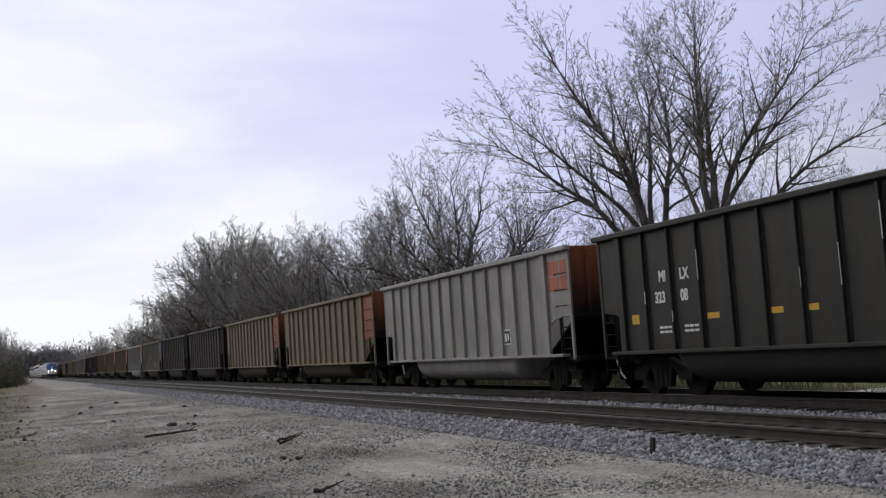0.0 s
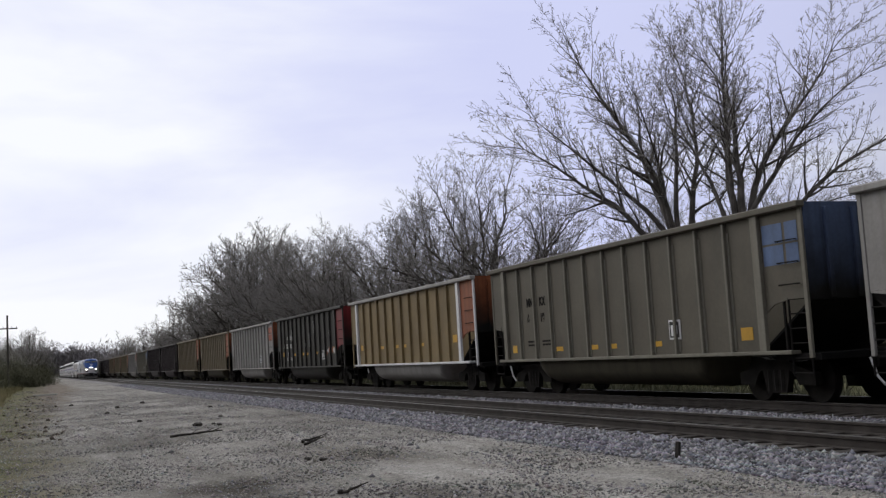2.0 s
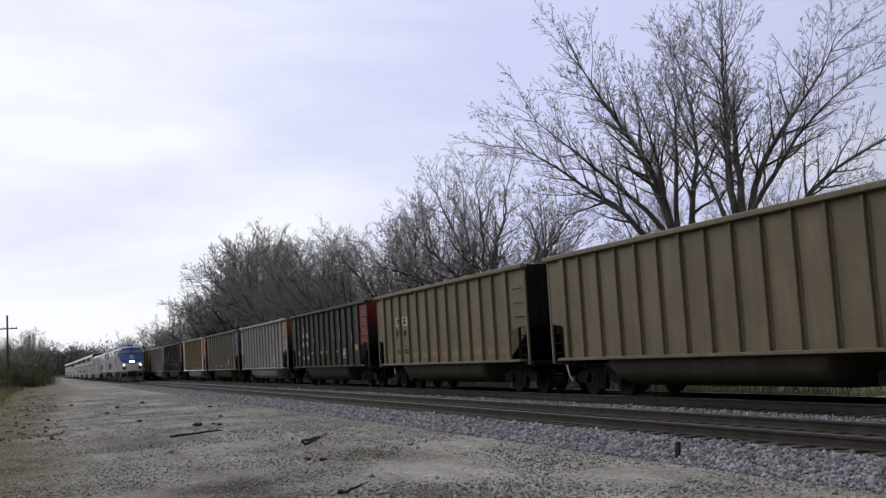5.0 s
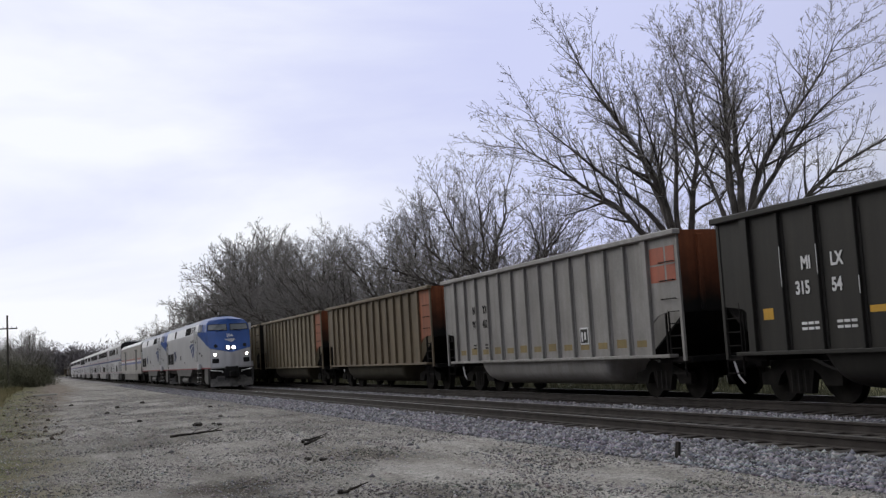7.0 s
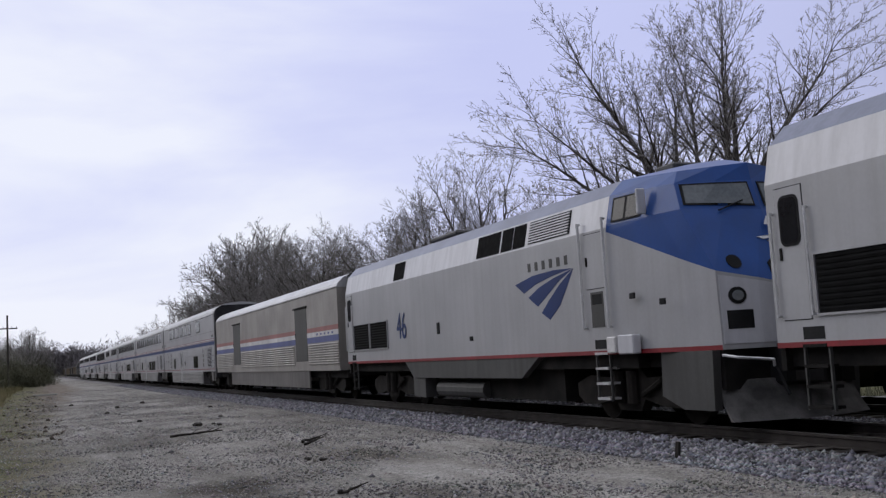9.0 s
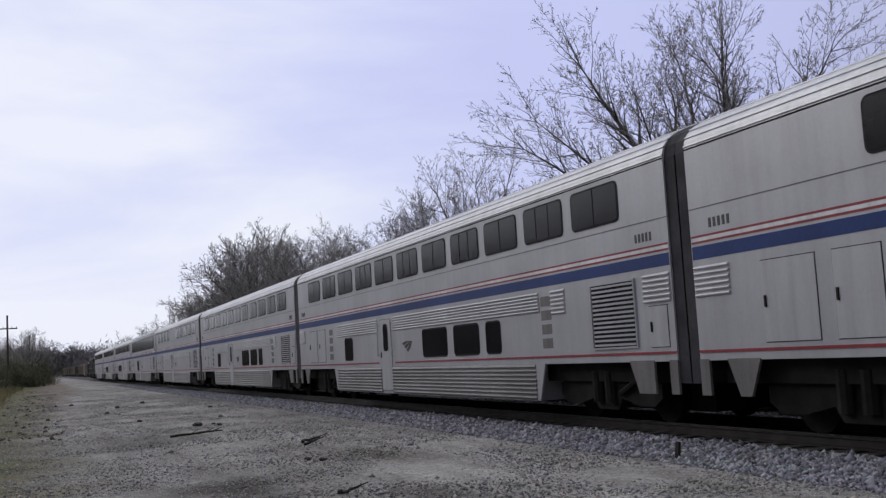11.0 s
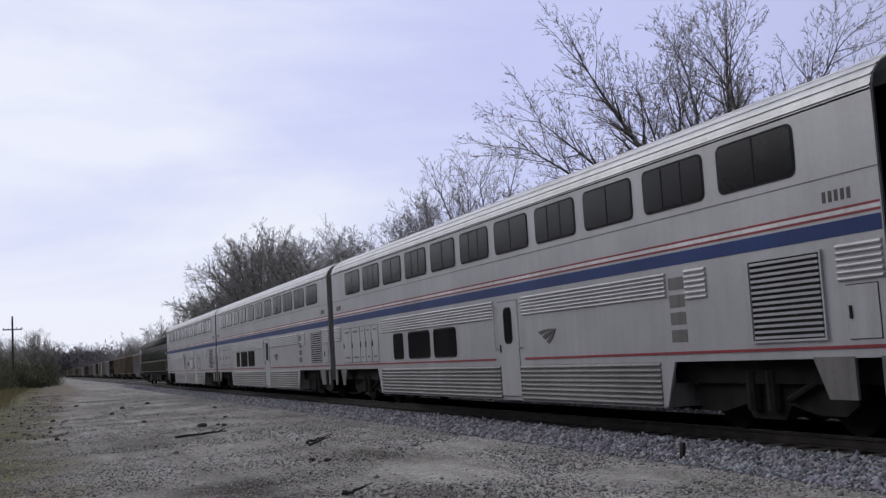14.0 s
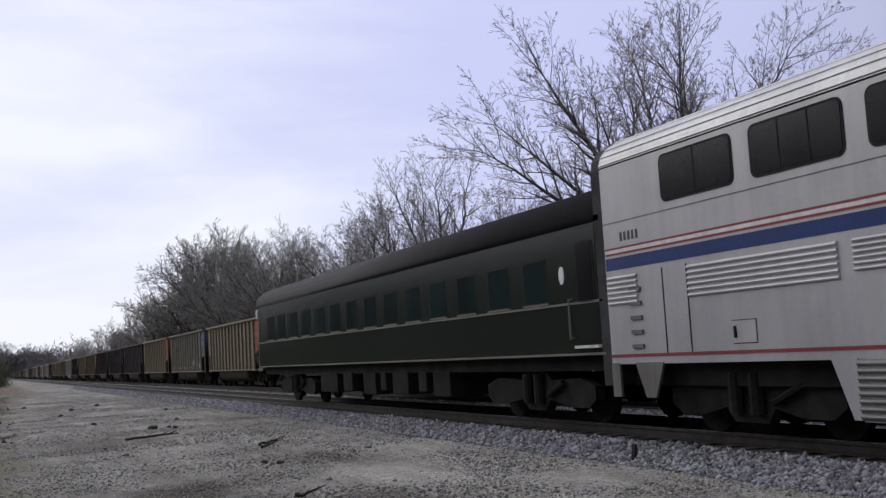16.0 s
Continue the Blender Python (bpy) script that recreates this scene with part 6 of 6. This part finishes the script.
# brush beside the yard; unseen woods added there and behind to dim sidelight and reflections
thicket("yard_brush", [(U(-13, 1.2) if y > 150 else U(-16, -4.5), y, U(0.5, 1.1)) for y in U(100, 330, 230)], 5.6, 620, M["hedge"], "dry brush and saplings beside the gravel yard", 23, 3.2, 0.03, bushy=1.0)
thicket("yard_saplings", [(U(-9.5, -2.5), y, U(0.75, 1.1)) for y in U(185, 260, 22)], 9.5, 900, M["brush"], "tall leafless saplings at the end of the yard", 33, 3.6, 0.032, bushy=1.4)
thicket("yard_weeds", [(U(-9, -2.2), y, U(0.5, 1.2)) for y in U(25, 190, 420)], 0.65, 90, M["drygrass"], "dry weeds and grass at the edge of the yard", 24, 0.8, 0.012)
thicket("side_woods", [(U(-46, -20), y, U(0.7, 1.15)) for y in U(-90, 190, 330)], 12.0, 260, M["woods"], "unseen bare woods, added beside and behind the yard to dim the sidelight", 25, 4.5, 0.11, "woods", 0.25)
thicket("rear_woods", [(x, U(-75, -45), U(0.7, 1.15)) for x in U(-45, 75, 120)], 12.0, 260, M["woods"], "unseen bare woods, added back along the line to dim reflections", 26, 4.5, 0.11, "woods", 0.25)
# far end of the line
far = [(U(-170, -2), U(560, 900), U(0.7, 1.1)) for _ in range(160)] + [(U(26, 240), U(420, 950), U(0.7, 1.1)) for _ in range(260)]
thicket("far_woods", far, 22.0, 400, M["woods"], "distant bare woods along the horizon", 27, 9.0, 0.24, "woods", bushy=3.0)
thicket("line_end_woods", [(U(-40, 90), U(1610, 1700), U(0.8, 1.1)) for _ in range(150)], 46.0, 460, M["woods"], "distant woods where the line bends away", 28, 16.0, 0.8, "woods", bushy=6.0)
thicket("field_grass", [(U(18.5, 27), y, U(0.6, 1.3)) for y in U(14, 80, 700)], 0.35, 70, M["hedge"], "rough spring grass on the far bank", 29, 1.1, 0.012)

slab_ob = tagged(part("concrete_pad", boxes((24.0, 60, 16, 27.5, -1.3, -0.84), bevel=0.03), M["concrete"]), "pale concrete pad in the field past the line", "pavement", kind="structure")


def utility_pole(x, y, tall):
    p = tagged(new("utility_pole"), "weathered timber utility pole with one crossarm", "utility pole")
    part("pole", tubes(((0, 0, -0.5), (0, 0, tall), 0.16, 0.11), n=10), M["polewood"], p)
    part("crossarm", boxes((-1.2, 1.2, -0.06, 0.06, tall - 1.8, tall - 1.65)), M["polewood"], p)
    for k in (-1.1, -0.5, 0.5, 1.1):
        part("insulator", tubes(((k, 0, tall - 1.65), (k, 0, tall - 1.45), 0.05, 0.03), n=8), M["tank"], p)
    p.location = (x, y, height(x, y))
    return p


utility_pole(-3.6, 150, 9.6)


def stake(x, y):
    ob = tagged(part("marker_stake", boxes((-0.035, 0.035, -0.03, 0.03, -0.15, 0.24), bevel=0.008), M["stick"]), "short dark stake in the ballast edge", "stake")
    ob.location, ob.rotation_euler = (x, y, height(x, y)), (0.05, 0.16, 0.5)


stake(8.4, 13.15)


def fallen_stick(x, y, length, turn, seed):
    r = random.Random(seed)
    bm = bmesh.new()
    q = Vector((-length / 2, 0, 0.03))
    rad = 0.035
    for k in range(5):
        n2 = q + Vector((length / 5, r.uniform(-0.06, 0.06), r.uniform(-0.01, 0.03)))
        tube(bm, q, n2, rad, rad * 0.85, n=6)
        if k in (1, 3):
            tube(bm, n2, n2 + Vector((0.18, r.choice((-1, 1)) * 0.16, 0.08)), rad * 0.6, 0.006, n=5)
        q, rad = n2, rad * 0.85
    ob = tagged(part("fallen_branch", bm, M["stick"]), "dark broken branch lying on the gravel", "branch", group="fallen branches")
    ob.location, ob.rotation_euler = (x, y, height(x, y)), (0, 0, turn)


def clod(x, y, size, seed):
    r = random.Random(seed)
    bm = bmesh.new()
    bmesh.ops.create_icosphere(bm, subdivisions=2, radius=size)
    for v in bm.verts:
        v.co *= 0.75 + 0.5 * r.random()
        v.co.z *= 0.55
    ob = tagged(part("earth_clod", bm, M["stick"]), "dark clod of earth on the gravel", "clod", group="clods of earth")
    ob.location = (x, y, height(x, y) + size * 0.25)


for k, (x, y, ln, tn) in enumerate(((3.65, 27.3, 1.3, 0.12), (3.95, 27.6, 0.5, -0.35), (5.3, 22.1, 0.5, 0.5), (5.1, 21.4, 0.28, 0.2), (3.6, 13.4, 0.14, 0.1))):
    fallen_stick(x, y, ln, tn, k)
for k, (x, y, s) in enumerate(((4.25, 31.6, 0.13), (4.8, 31.2, 0.08), (4.3, 18.3, 0.06), (4.5, 18.0, 0.06), (4.75, 31.9, 0.06), (5.6, 36.0, 0.07), (4.9, 56.5, 0.12), (6.6, 45.0, 0.09), (3.1, 37, 0.08), (2.6, 46, 0.10), (3.4, 52, 0.12), (1.6, 60, 0.12))):
    clod(x, y, s, k)
stones("dirt_lumps", 520, -3.5, 0.9, 30, 125, 0.05, M["lump"], "crumbled earth along the edge of the yard", 31, lift=0.15, power=1.6)
board = tagged(part("pale_board", boxes((-0.9, 0.9, -0.2, 0.2, 0, 0.1), bevel=0.01), M["concrete"]), "pale board lying in the weeds", "board")
board.location = (0.5, 92, height(0.5, 92) + 0.03)

# ties, nearest ones as single timbers
tie = mesh_of(boxes((-1.3, 1.3, -0.115, 0.115, -0.34, -0.165), bevel=0.012), "tie", M["tie"])
rt2 = random.Random(2)
for k in range(150):
    sharing("tie", tie, tracks["track_near"], pose(rt2.uniform(-0.03, 0.03), 4 + 0.52 * k, rt2.uniform(-0.004, 0.004), 0, 0, rt2.uniform(-0.6, 0.6)))
for k in range(80):
    sharing("tie", tie, tracks["track_far"], pose(rt2.uniform(-0.03, 0.03), 10 + 0.52 * k, rt2.uniform(-0.004, 0.004), 0, 0, rt2.uniform(-0.6, 0.6)))


def motions():
    for i, ob in coal_cars:
        y0 = COAL_0 - PITCH * i
        walk(ob, [(t, pose(FAR, y0 + COAL_V * t, 0)) for t in (0.0, 8.0, 16.0)])
    for off, ob in passenger_cars:
        walk(ob, [(t, pose(NEAR, NOSE_0 - NOSE_V * t + off, 0)) for t in (0.0, 8.0, 16.0)])


motions()
